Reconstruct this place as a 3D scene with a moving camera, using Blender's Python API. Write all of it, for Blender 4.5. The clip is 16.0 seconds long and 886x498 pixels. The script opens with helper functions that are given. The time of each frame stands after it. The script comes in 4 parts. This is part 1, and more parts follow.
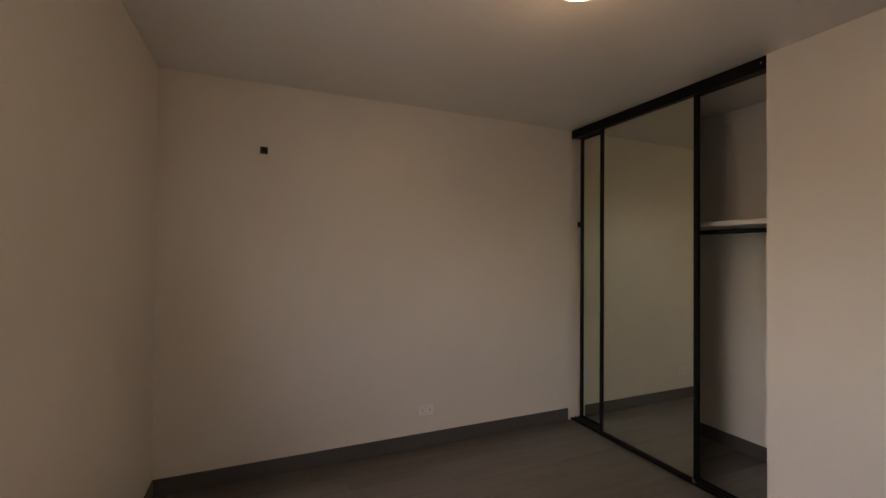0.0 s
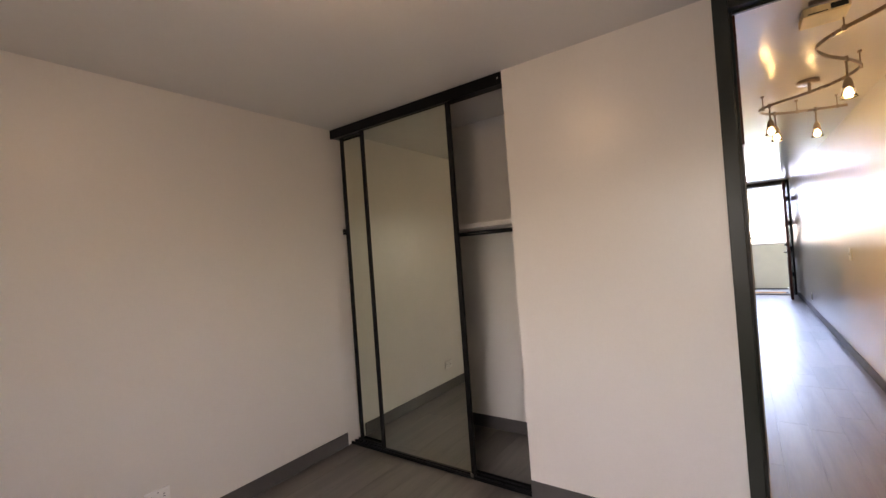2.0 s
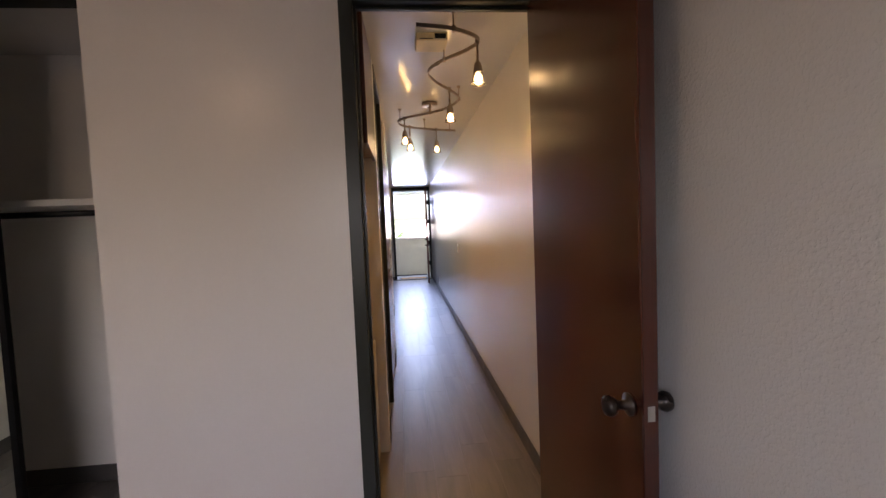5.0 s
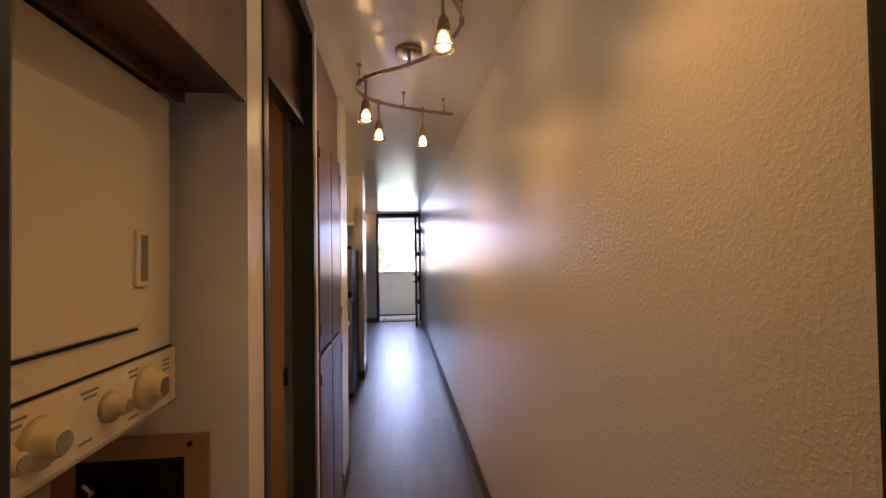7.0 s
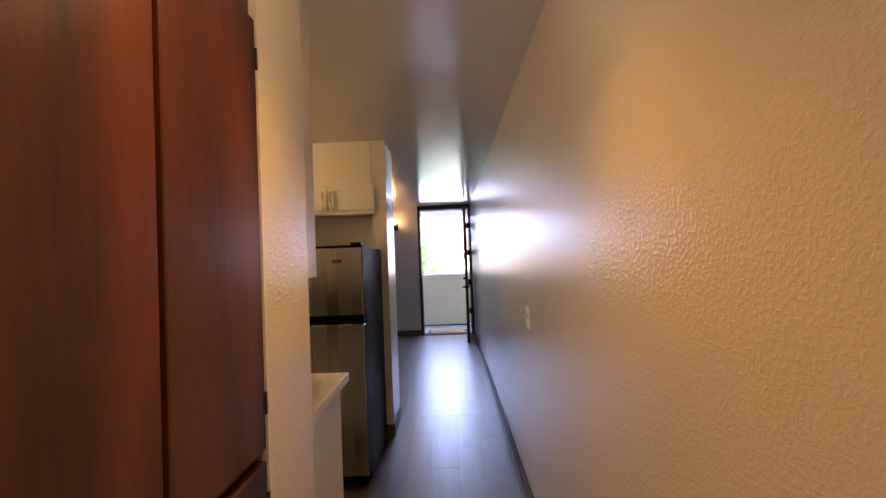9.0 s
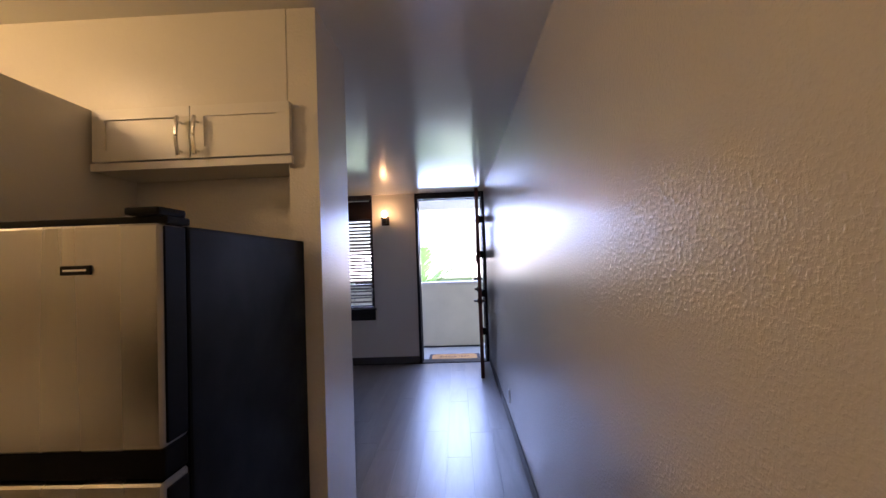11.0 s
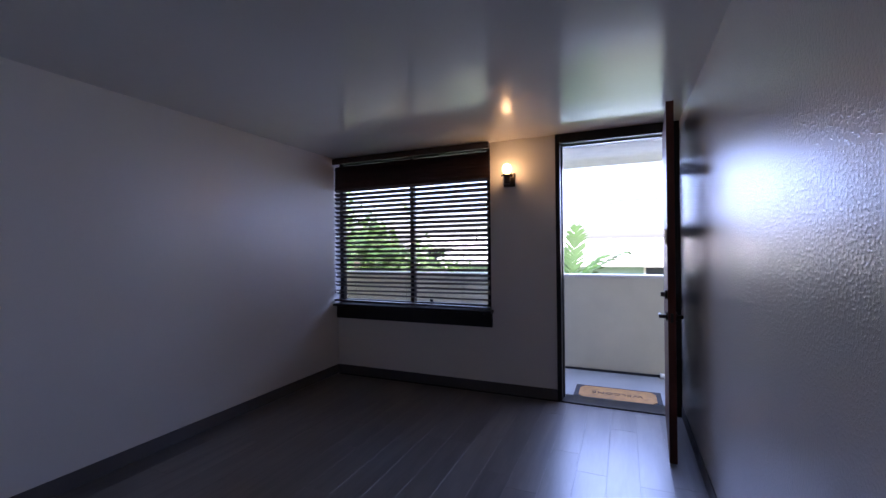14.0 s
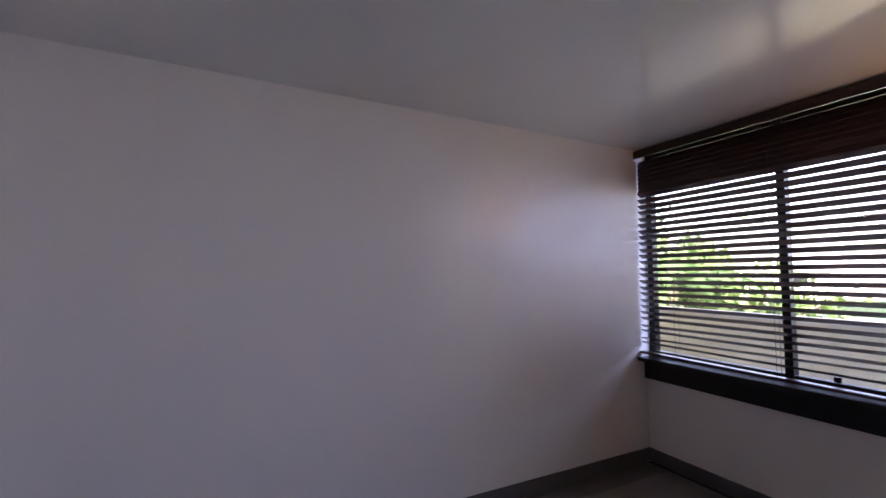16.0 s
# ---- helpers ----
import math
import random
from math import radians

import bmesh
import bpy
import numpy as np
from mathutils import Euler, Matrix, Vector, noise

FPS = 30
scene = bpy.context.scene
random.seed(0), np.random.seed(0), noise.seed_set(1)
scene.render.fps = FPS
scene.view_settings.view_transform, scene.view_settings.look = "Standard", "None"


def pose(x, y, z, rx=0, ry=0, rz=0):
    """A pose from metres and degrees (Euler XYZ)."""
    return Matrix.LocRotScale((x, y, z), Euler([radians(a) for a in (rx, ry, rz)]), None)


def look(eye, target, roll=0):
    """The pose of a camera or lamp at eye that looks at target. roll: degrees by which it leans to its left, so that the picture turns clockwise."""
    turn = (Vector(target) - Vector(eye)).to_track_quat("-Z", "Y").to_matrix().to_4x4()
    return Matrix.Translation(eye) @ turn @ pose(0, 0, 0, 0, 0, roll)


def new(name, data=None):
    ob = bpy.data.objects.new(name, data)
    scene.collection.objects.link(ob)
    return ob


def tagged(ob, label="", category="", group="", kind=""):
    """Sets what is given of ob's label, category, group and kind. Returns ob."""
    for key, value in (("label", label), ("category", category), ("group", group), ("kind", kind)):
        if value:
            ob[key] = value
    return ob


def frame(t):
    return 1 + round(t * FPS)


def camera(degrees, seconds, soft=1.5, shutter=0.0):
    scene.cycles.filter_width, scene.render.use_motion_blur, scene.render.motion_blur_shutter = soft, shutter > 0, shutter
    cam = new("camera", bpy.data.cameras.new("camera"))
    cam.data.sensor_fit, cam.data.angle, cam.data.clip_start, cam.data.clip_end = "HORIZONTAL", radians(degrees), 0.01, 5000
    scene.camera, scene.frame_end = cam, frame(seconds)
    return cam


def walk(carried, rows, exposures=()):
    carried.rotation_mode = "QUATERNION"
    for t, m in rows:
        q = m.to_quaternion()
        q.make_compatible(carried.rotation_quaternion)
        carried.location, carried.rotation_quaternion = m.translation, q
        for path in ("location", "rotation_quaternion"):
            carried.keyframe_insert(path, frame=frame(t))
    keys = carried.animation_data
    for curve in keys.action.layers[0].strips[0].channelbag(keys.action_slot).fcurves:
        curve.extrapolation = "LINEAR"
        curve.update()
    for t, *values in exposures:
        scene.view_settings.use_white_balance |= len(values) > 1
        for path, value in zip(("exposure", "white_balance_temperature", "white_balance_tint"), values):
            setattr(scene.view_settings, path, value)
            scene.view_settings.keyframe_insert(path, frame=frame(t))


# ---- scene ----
cam = camera(93.1, 16.0)
# exposure by time: seconds, stops, kelvin, tint
EXPOSURES = [(0, 3.08, 8200, 19), (0.5, 3.65, 7900, 20), (1.5, 3.95, 7600, 20), (3, 3.52, 7300, 21), (4.5, 3.2, 7100, 22), (7, 3.06, 6850, 29),
             (9.5, 3.17, 6650, 29), (12, 3.14, 5900, 28), (13, 2.9, 5850, 28), (14.5, 2.56, 6100, 30), (15.4, 2.87, 6650, 29), (16, 3.66, 7000, 32)]
PATH = [
    (0, (-0.617, 0.454, 1.388), (-2.453, 1.247, 1.41), 0.4),
    (0.5, (-0.643, 0.481, 1.445), (-2.325, 1.563, 1.417), -1.6),
    (1, (-0.716, 0.492, 1.426), (-2.252, 1.773, 1.414), -2.9),
    (1.5, (-0.827, 0.57, 1.421), (-2.213, 2.012, 1.429), -3.7),
    (2, (-0.892, 0.673, 1.421), (-2.05, 2.303, 1.44), -4.2),
    (2.5, (-0.91, 0.67, 1.424), (-1.805, 2.459, 1.414), -3.1),
    (3, (-0.883, 0.663, 1.42), (-1.445, 2.582, 1.38), -3.8),
    (3.5, (-0.824, 0.67, 1.406), (-1.151, 2.642, 1.339), -4.2),
    (4, (-0.787, 0.659, 1.416), (-0.867, 2.655, 1.324), -3.9),
    (4.5, (-0.753, 0.751, 1.413), (-0.605, 2.742, 1.292), -2.7),
    (6.8, (-0.502, 2.475, 1.42), (-0.282, 4.462, 1.437), -1.9),
    (7, (-0.5, 2.598, 1.447), (-0.29, 4.586, 1.484), -0.8),
    (7.5, (-0.471, 2.977, 1.431), (-0.244, 4.963, 1.48), -1.1),
    (8, (-0.407, 3.362, 1.43), (-0.268, 5.357, 1.469), -1.5),
    (8.5, (-0.428, 3.804, 1.442), (-0.38, 5.803, 1.457), -1.3),
    (9, (-0.415, 4.238, 1.448), (-0.446, 6.237, 1.489), -2.2),
    (9.5, (-0.433, 4.687, 1.438), (-0.501, 6.684, 1.521), -2.2),
    (9.7, (-0.454, 4.87, 1.429), (-0.473, 6.868, 1.52), -1.9),
    (11.8, (-0.39, 6.828, 1.447), (-0.553, 8.821, 1.483), -1.0),
    (12, (-0.403, 6.984, 1.44), (-0.603, 8.974, 1.473), -0.4),
    (12.5, (-0.426, 7.375, 1.443), (-0.715, 9.353, 1.516), -0.2),
    (13, (-0.326, 7.681, 1.447), (-0.778, 9.628, 1.518), -1.0),
    (13.5, (-0.342, 7.978, 1.438), (-0.994, 9.868, 1.473), -0.8),
    (14, (-0.431, 8.213, 1.394), (-1.222, 10.05, 1.398), -0.6),
    (14.5, (-0.463, 8.503, 1.368), (-1.428, 10.255, 1.349), -0.8),
    (15, (-0.592, 8.831, 1.367), (-1.84, 10.393, 1.422), -1.1),
    (15.5, (-0.836, 9.034, 1.374), (-2.374, 10.31, 1.45), -0.4),
    (16, (-1.162, 9.222, 1.448), (-2.947, 10.116, 1.568), -0.1),
]
walk(cam, [(t, look(e, g, r)) for t, e, g, r in PATH], EXPOSURES)

# ---- world, sun, lamps ----
world = bpy.data.worlds.new("world")
scene.world = world
world.use_nodes = True
wn = world.node_tree.nodes
sky = wn.new("ShaderNodeTexSky")
sky.sky_type = "NISHITA"
sky.sun_disc = False
sky.dust_density = 4.0
sky.sun_elevation = radians(58)
sky.sun_rotation = radians(156)
wn["Background"].inputs["Strength"].default_value = 0.15
world.node_tree.links.new(sky.outputs[0], wn["Background"].inputs[0])


def lamp(kind, name, m, energy, colour, **more):
    data = bpy.data.lights.new(name, kind)
    data.energy, data.color = energy, colour
    ob = new(name, data)
    ob.matrix_world = m
    if "size" in more:
        data.shadow_soft_size = more["size"]
    if "angle" in more:
        data.angle = radians(more["angle"])
    if "cone" in more:
        data.spot_size, data.spot_blend = radians(more["cone"]), 1.0
    if "rect" in more:
        data.shape, data.size, data.size_y = "RECTANGLE", *more["rect"]
    return ob


SUN_W, TRACK_W, SCONCE_W, ROOM_W, KITCHEN_W, BATH_W = 2.6, 1.75, 0.14, 0.34, 2.3, 1.2
WARM = (1.0, 0.56, 0.15)
lamp("SUN", "sun", look((0, 0, 0), (-0.2, 0.45, -1.0)), SUN_W, (1.0, 0.95, 0.88), angle=0.6)
lamp("AREA", "walkway_sky_light", look((0.0, 13.82, 2.0), (0.0, 13.42, 1.0)), 24.0, (0.42, 0.58, 1.0), rect=(3.2, 1.5))
lamp("AREA", "bedroom_window_light", look((-1.2, -0.235, 1.5), (-1.2, 1.0, 1.42)), 0.40, (0.55, 0.72, 1.0), rect=(0.85, 0.9))

# ---- materials ----


def material(name, base, rough=0.5, metal=0.0, scale=8.0, amount=0.12, fine=120.0, bump=0.02, stretch=(1, 1, 1), spec=0.5,
             vary=0.0, coat=0.0):
    """A paint, stone, metal or plastic with variation at two scales and a fine relief."""
    m = bpy.data.materials.new(name)
    m.use_nodes = True
    nt = m.node_tree
    b = nt.nodes["Principled BSDF"]
    b.inputs["Metallic"].default_value = metal
    b.inputs["Specular IOR Level"].default_value = spec
    b.inputs["Coat Weight"].default_value = coat
    b.inputs["Coat Roughness"].default_value = 0.15
    co = nt.nodes.new("ShaderNodeTexCoord")
    mp = nt.nodes.new("ShaderNodeMapping")
    mp.inputs["Scale"].default_value = stretch
    nt.links.new(co.outputs["Object"], mp.inputs[0])
    big = nt.nodes.new("ShaderNodeTexNoise")
    big.inputs["Scale"].default_value = scale
    big.inputs["Detail"].default_value = 6
    small = nt.nodes.new("ShaderNodeTexNoise")
    small.inputs["Scale"].default_value = fine
    small.inputs["Detail"].default_value = 4
    for n in (big, small):
        nt.links.new(mp.outputs[0], n.inputs["Vector"])
    mix = nt.nodes.new("ShaderNodeMath")
    mix.operation = "MULTIPLY_ADD"
    mix.inputs[1].default_value, mix.inputs[2].default_value = 0.35, 0.0
    nt.links.new(small.outputs["Fac"], mix.inputs[0])
    add = nt.nodes.new("ShaderNodeMath")
    nt.links.new(mix.outputs[0], add.inputs[0])
    nt.links.new(big.outputs["Fac"], add.inputs[1])
    last = add
    if vary:
        info = nt.nodes.new("ShaderNodeObjectInfo")
        va = nt.nodes.new("ShaderNodeMath")
        va.operation = "MULTIPLY_ADD"
        va.inputs[1].default_value = vary
        nt.links.new(info.outputs["Random"], va.inputs[0])
        nt.links.new(add.outputs[0], va.inputs[2])
        last = va
    ramp = nt.nodes.new("ShaderNodeMapRange")
    ramp.inputs["From Min"].default_value, ramp.inputs["From Max"].default_value = 0.4, 0.95 + vary
    ramp.inputs["To Min"].default_value, ramp.inputs["To Max"].default_value = 1 - amount, 1 + amount
    nt.links.new(last.outputs[0], ramp.inputs[0])
    mul = nt.nodes.new("ShaderNodeVectorMath")
    mul.operation = "SCALE"
    mul.inputs[0].default_value = base
    nt.links.new(ramp.outputs[0], mul.inputs["Scale"])
    nt.links.new(mul.outputs[0], b.inputs["Base Color"])
    rr = nt.nodes.new("ShaderNodeMapRange")
    rr.inputs["From Min"].default_value, rr.inputs["From Max"].default_value = 0.3, 0.7
    rr.inputs["To Min"].default_value, rr.inputs["To Max"].default_value = rough * 0.85, min(1.0, rough * 1.15)
    nt.links.new(big.outputs["Fac"], rr.inputs[0])
    nt.links.new(rr.outputs[0], b.inputs["Roughness"])
    if bump:
        bp = nt.nodes.new("ShaderNodeBump")
        bp.inputs["Strength"].default_value = 0.5
        bp.inputs["Distance"].default_value = bump
        nt.links.new(small.outputs["Fac"], bp.inputs["Height"])
        nt.links.new(bp.outputs[0], b.inputs["Normal"])
    return m


def textured_paint(name, base, rough, relief, blob=26.0, wave=0.0):
    """Wall paint over a knocked-down, rolled texture."""
    m = material(name, base, rough, scale=0.9, amount=0.035, fine=90, bump=0.0)
    nt = m.node_tree
    b = nt.nodes["Principled BSDF"]
    for link in list(b.inputs["Roughness"].links):
        nt.links.remove(link)
    b.inputs["Roughness"].default_value = rough
    co = nt.nodes.new("ShaderNodeTexCoord")
    n1 = nt.nodes.new("ShaderNodeTexNoise")
    n1.inputs["Scale"].default_value, n1.inputs["Detail"].default_value = blob, 2.5
    n1.inputs["Distortion"].default_value = 0.2
    n2 = nt.nodes.new("ShaderNodeTexNoise")
    n2.inputs["Scale"].default_value, n2.inputs["Detail"].default_value = blob * 3.1, 3
    n3 = nt.nodes.new("ShaderNodeTexNoise")
    n3.inputs["Scale"].default_value = 2.2
    for n in (n1, n2, n3):
        nt.links.new(co.outputs["Object"], n.inputs["Vector"])
    ra = nt.nodes.new("ShaderNodeMapRange")
    ra.interpolation_type = "SMOOTHSTEP"
    ra.inputs["From Min"].default_value, ra.inputs["From Max"].default_value = 0.40, 0.75
    nt.links.new(n1.outputs["Fac"], ra.inputs[0])
    ma = nt.nodes.new("ShaderNodeMath")
    ma.operation = "MULTIPLY_ADD"
    ma.inputs[1].default_value = 0.5
    nt.links.new(n2.outputs["Fac"], ma.inputs[0])
    nt.links.new(ra.outputs[0], ma.inputs[2])
    mw = nt.nodes.new("ShaderNodeMath")
    mw.operation = "MULTIPLY_ADD"
    mw.inputs[1].default_value = wave
    nt.links.new(n3.outputs["Fac"], mw.inputs[0])
    nt.links.new(ma.outputs[0], mw.inputs[2])
    bp = nt.nodes.new("ShaderNodeBump")
    bp.inputs["Strength"].default_value, bp.inputs["Distance"].default_value = 1.0, relief
    nt.links.new(mw.outputs[0], bp.inputs["Height"])
    nt.links.new(bp.outputs[0], b.inputs["Normal"])
    return m


def wood(name, dark, light, rough, along="z", coat=0.0, grain=9.0, vary=0.0, spec=0.5, fine=0.3, stretch=0.09, sheen=0.2, relief=0.25):
    """Veneer or plank with grain along one axis."""
    m = bpy.data.materials.new(name)
    m.use_nodes = True
    nt = m.node_tree
    b = nt.nodes["Principled BSDF"]
    b.inputs["Roughness"].default_value = rough
    b.inputs["Specular IOR Level"].default_value = spec
    b.inputs["Coat Weight"].default_value = coat
    b.inputs["Coat Roughness"].default_value = sheen
    co = nt.nodes.new("ShaderNodeTexCoord")
    mp = nt.nodes.new("ShaderNodeMapping")
    mp.inputs["Scale"].default_value = {"x": (stretch, 1, 1), "y": (1, stretch, 1), "z": (1, 1, stretch)}[along]
    info = nt.nodes.new("ShaderNodeObjectInfo")
    shift = nt.nodes.new("ShaderNodeVectorMath")
    shift.operation = "MULTIPLY_ADD"
    shift.inputs[1].default_value = (1, 1, 1)
    sc = nt.nodes.new("ShaderNodeVectorMath")
    sc.operation = "SCALE"
    sc.inputs[0].default_value = (37, 53, 71)
    nt.links.new(info.outputs["Random"], sc.inputs["Scale"])
    nt.links.new(co.outputs["Object"], shift.inputs[0])
    nt.links.new(sc.outputs[0], shift.inputs[2])
    nt.links.new(shift.outputs[0], mp.inputs[0])
    n1 = nt.nodes.new("ShaderNodeTexNoise")
    n1.inputs["Scale"].default_value, n1.inputs["Detail"].default_value = grain, 8
    n1.inputs["Distortion"].default_value = 1.2
    n2 = nt.nodes.new("ShaderNodeTexNoise")
    n2.inputs["Scale"].default_value, n2.inputs["Detail"].default_value = grain * 14, 3
    for n in (n1, n2):
        nt.links.new(mp.outputs[0], n.inputs["Vector"])
    ma = nt.nodes.new("ShaderNodeMath")
    ma.operation = "MULTIPLY_ADD"
    ma.inputs[1].default_value = fine
    nt.links.new(n2.outputs["Fac"], ma.inputs[0])
    nt.links.new(n1.outputs["Fac"], ma.inputs[2])
    mv = nt.nodes.new("ShaderNodeMath")
    mv.operation = "MULTIPLY_ADD"
    mv.inputs[1].default_value = vary
    nt.links.new(info.outputs["Random"], mv.inputs[0])
    nt.links.new(ma.outputs[0], mv.inputs[2])
    cr = nt.nodes.new("ShaderNodeValToRGB")
    cr.color_ramp.elements[0].position, cr.color_ramp.elements[1].position = 0.42, 0.85 + vary * 0.7
    cr.color_ramp.elements[0].color, cr.color_ramp.elements[1].color = (*dark, 1), (*light, 1)
    nt.links.new(mv.outputs[0], cr.inputs[0])
    nt.links.new(cr.outputs[0], b.inputs["Base Color"])
    bp = nt.nodes.new("ShaderNodeBump")
    bp.inputs["Strength"].default_value, bp.inputs["Distance"].default_value = relief, 0.002
    nt.links.new(n2.outputs["Fac"], bp.inputs["Height"])
    nt.links.new(bp.outputs[0], b.inputs["Normal"])
    return m


def glow(name, colour, strength):
    m = bpy.data.materials.new(name)
    m.use_nodes = True
    b = m.node_tree.nodes["Principled BSDF"]
    b.inputs["Base Color"].default_value = (0.8, 0.8, 0.8, 1)
    b.inputs["Emission Color"].default_value = (*colour, 1)
    b.inputs["Emission Strength"].default_value = strength
    return m


def glass(name, rough=0.0, colour=(1, 1, 1)):
    m = bpy.data.materials.new(name)
    m.use_nodes = True
    b = m.node_tree.nodes["Principled BSDF"]
    b.inputs["Base Color"].default_value = (*colour, 1)
    b.inputs["Transmission Weight"].default_value = 1.0
    b.inputs["Roughness"].default_value = rough
    b.inputs["IOR"].default_value = 1.45
    return m


M_WALL = textured_paint("wall_paint", (0.76, 0.73, 0.68), 0.21, 0.00065, blob=108, wave=5.0)
M_SMOOTH = textured_paint("smooth_wall_paint", (0.76, 0.73, 0.68), 0.31, 0.00022, blob=30)
M_CEIL = textured_paint("ceiling_paint", (0.74, 0.73, 0.71), 0.16, 0.0004, blob=7, wave=1.5)
M_PLANK = wood("grey_oak_vinyl", (0.017, 0.0138, 0.0118), (0.140, 0.114, 0.098), 0.37, along="y", spec=1.0, coat=1.0, sheen=0.36, relief=0.06, grain=7, vary=0.16)
M_SUBFLOOR = material("subfloor", (0.03, 0.028, 0.027), 0.8)
M_BASE = material("grey_vinyl_base", (0.085, 0.080, 0.078), 0.45, fine=60, bump=0.001)
M_FRAME = material("dark_green_paint", (0.018, 0.021, 0.014), 0.34, scale=5, amount=0.05, fine=50, bump=0.0003, spec=0.35)
M_BLACKFRAME = material("dark_brown_paint", (0.009, 0.008, 0.008), 0.35, spec=0.3, scale=5, amount=0.05, bump=0.001)
M_BLACK = material("black_metal", (0.005, 0.005, 0.005), 0.38, bump=0.0, spec=0.2)
M_PLASTIC = material("black_plastic", (0.0025, 0.0025, 0.0028), 0.5, spec=0.12, bump=0.0)
M_CHERRY = wood("cherry_veneer", (0.030, 0.0065, 0.0035), (0.155, 0.038, 0.014), 0.32, along="z", coat=0.35, grain=4.5, fine=0.22, stretch=0.15)
M_DOOR = wood("mahogany_veneer", (0.040, 0.009, 0.0045), (0.130, 0.031, 0.015), 0.27, along="z", coat=0.4, grain=3, fine=0.2, stretch=0.14)
M_FRONTDOOR = wood("worn_red_brown_veneer", (0.045, 0.011, 0.007), (0.150, 0.040, 0.024), 0.50, along="z", coat=0.15, grain=3, fine=0.2, stretch=0.14, sheen=0.5, spec=0.3)
M_TAN = material("tan_laminate", (0.36, 0.20, 0.11), 0.42, scale=3, amount=0.1, bump=0.0)
M_MIRROR = material("mirror_silver", (0.60, 0.62, 0.52), 0.015, metal=1.0, amount=0.02, bump=0.0)
M_WHITE = material("white_cabinet_paint", (0.80, 0.78, 0.74), 0.38, scale=2, amount=0.03, bump=0.0006)
M_COUNTER = material("white_worktop", (0.82, 0.80, 0.76), 0.25, scale=60, amount=0.06, fine=300, bump=0.0)
M_APPL = material("almond_enamel", (0.74, 0.68, 0.56), 0.25, scale=2, amount=0.03, bump=0.0003)
M_KNOB = material("ivory_plastic", (0.66, 0.56, 0.34), 0.35, amount=0.08, bump=0.0)
# panel print; the same grey stands for shade in the dryer's groove and pull
M_INK_AND_SHADE = material("grey_print_and_shade", (0.22, 0.2, 0.18), 0.6, bump=0.0)
M_STEEL = material("brushed_steel", (0.42, 0.40, 0.37), 0.27, metal=1.0, scale=6, amount=0.045, fine=140, bump=0.0002, stretch=(1, 1, 0.03))
M_NICKEL = material("brushed_nickel", (0.40, 0.33, 0.27), 0.30, metal=1.0, amount=0.1, bump=0.0)
M_BRONZE = material("aged_bronze", (0.060, 0.048, 0.040), 0.30, metal=0.8, amount=0.2, bump=0.0)
M_CHROME = material("satin_chrome", (0.62, 0.61, 0.60), 0.18, metal=1.0, amount=0.04, bump=0.0)
M_PLATE = material("white_plate_plastic", (0.86, 0.85, 0.82), 0.32, amount=0.02, bump=0.0)
M_BLIND = wood("stained_blind_wood", (0.022, 0.009, 0.007), (0.060, 0.022, 0.016), 0.32, along="x", coat=0.2, grain=6)
M_CORD = material("brown_cord", (0.05, 0.025, 0.02), 0.8, bump=0.0)
M_PARAPET = material("cream_stucco", (0.56, 0.50, 0.36), 0.7, scale=2.5, amount=0.10, fine=160, bump=0.004)
M_CAP = material("grey_coping", (0.55, 0.50, 0.44), 0.6, scale=4, amount=0.12, bump=0.002)
M_WALKWAY = material("painted_concrete", (0.30, 0.315, 0.32), 0.45, scale=5, amount=0.15, fine=90, bump=0.002)
M_SOFFIT = material("white_soffit", (0.66, 0.65, 0.61), 0.7, bump=0.002)
M_COIR = material("coir", (0.42, 0.22, 0.08), 0.95, scale=14, amount=0.3, fine=380, bump=0.006)
M_RUBBER = material("black_rubber", (0.022, 0.022, 0.025), 0.7, scale=30, amount=0.4, fine=200, bump=0.004)
M_LEAF = material("palm_green", (0.040, 0.100, 0.014), 0.45, scale=6, amount=0.35, vary=0.3)
M_FOLIAGE = material("tree_green", (0.075, 0.145, 0.030), 0.5, scale=3, amount=0.4, vary=0.3)
M_BARK = material("palm_bark", (0.16, 0.12, 0.09), 0.9, scale=9, amount=0.3, bump=0.01)
M_GREENHOUSE = material("green_siding", (0.28, 0.40, 0.30), 0.7, scale=1, amount=0.1)
M_ROOF = material("white_roofing", (0.74, 0.73, 0.70), 0.7, scale=1, amount=0.1)
M_STUCCO = material("white_stucco", (0.72, 0.71, 0.68), 0.8, scale=1, amount=0.1)
M_DARKGLASS = material("dark_window_glass", (0.03, 0.035, 0.04), 0.1, bump=0.0)
M_GROUND = material("lawn_and_paving", (0.16, 0.17, 0.11), 0.9, scale=0.3, amount=0.4)
M_WIRE = material("black_wire", (0.03, 0.03, 0.03), 0.6, bump=0.0)
M_PORCELAIN = material("white_porcelain", (0.82, 0.80, 0.76), 0.12, amount=0.02, bump=0.0)
M_GLASS = glass("window_glass")
M_SHADE = glass("ribbed_glass", 0.12, (1.0, 0.93, 0.80))
M_BULB = glow("warm_bulb", (1.0, 0.72, 0.36), 2.2)
M_SCONCEBULB = glow("sconce_bulb", (1.0, 0.62, 0.25), 2.2)
M_DOME = glow("lit_dome_glass", (1.0, 0.80, 0.55), 0.9)

# ---- helpers for meshes ----
BASE_AT = {}


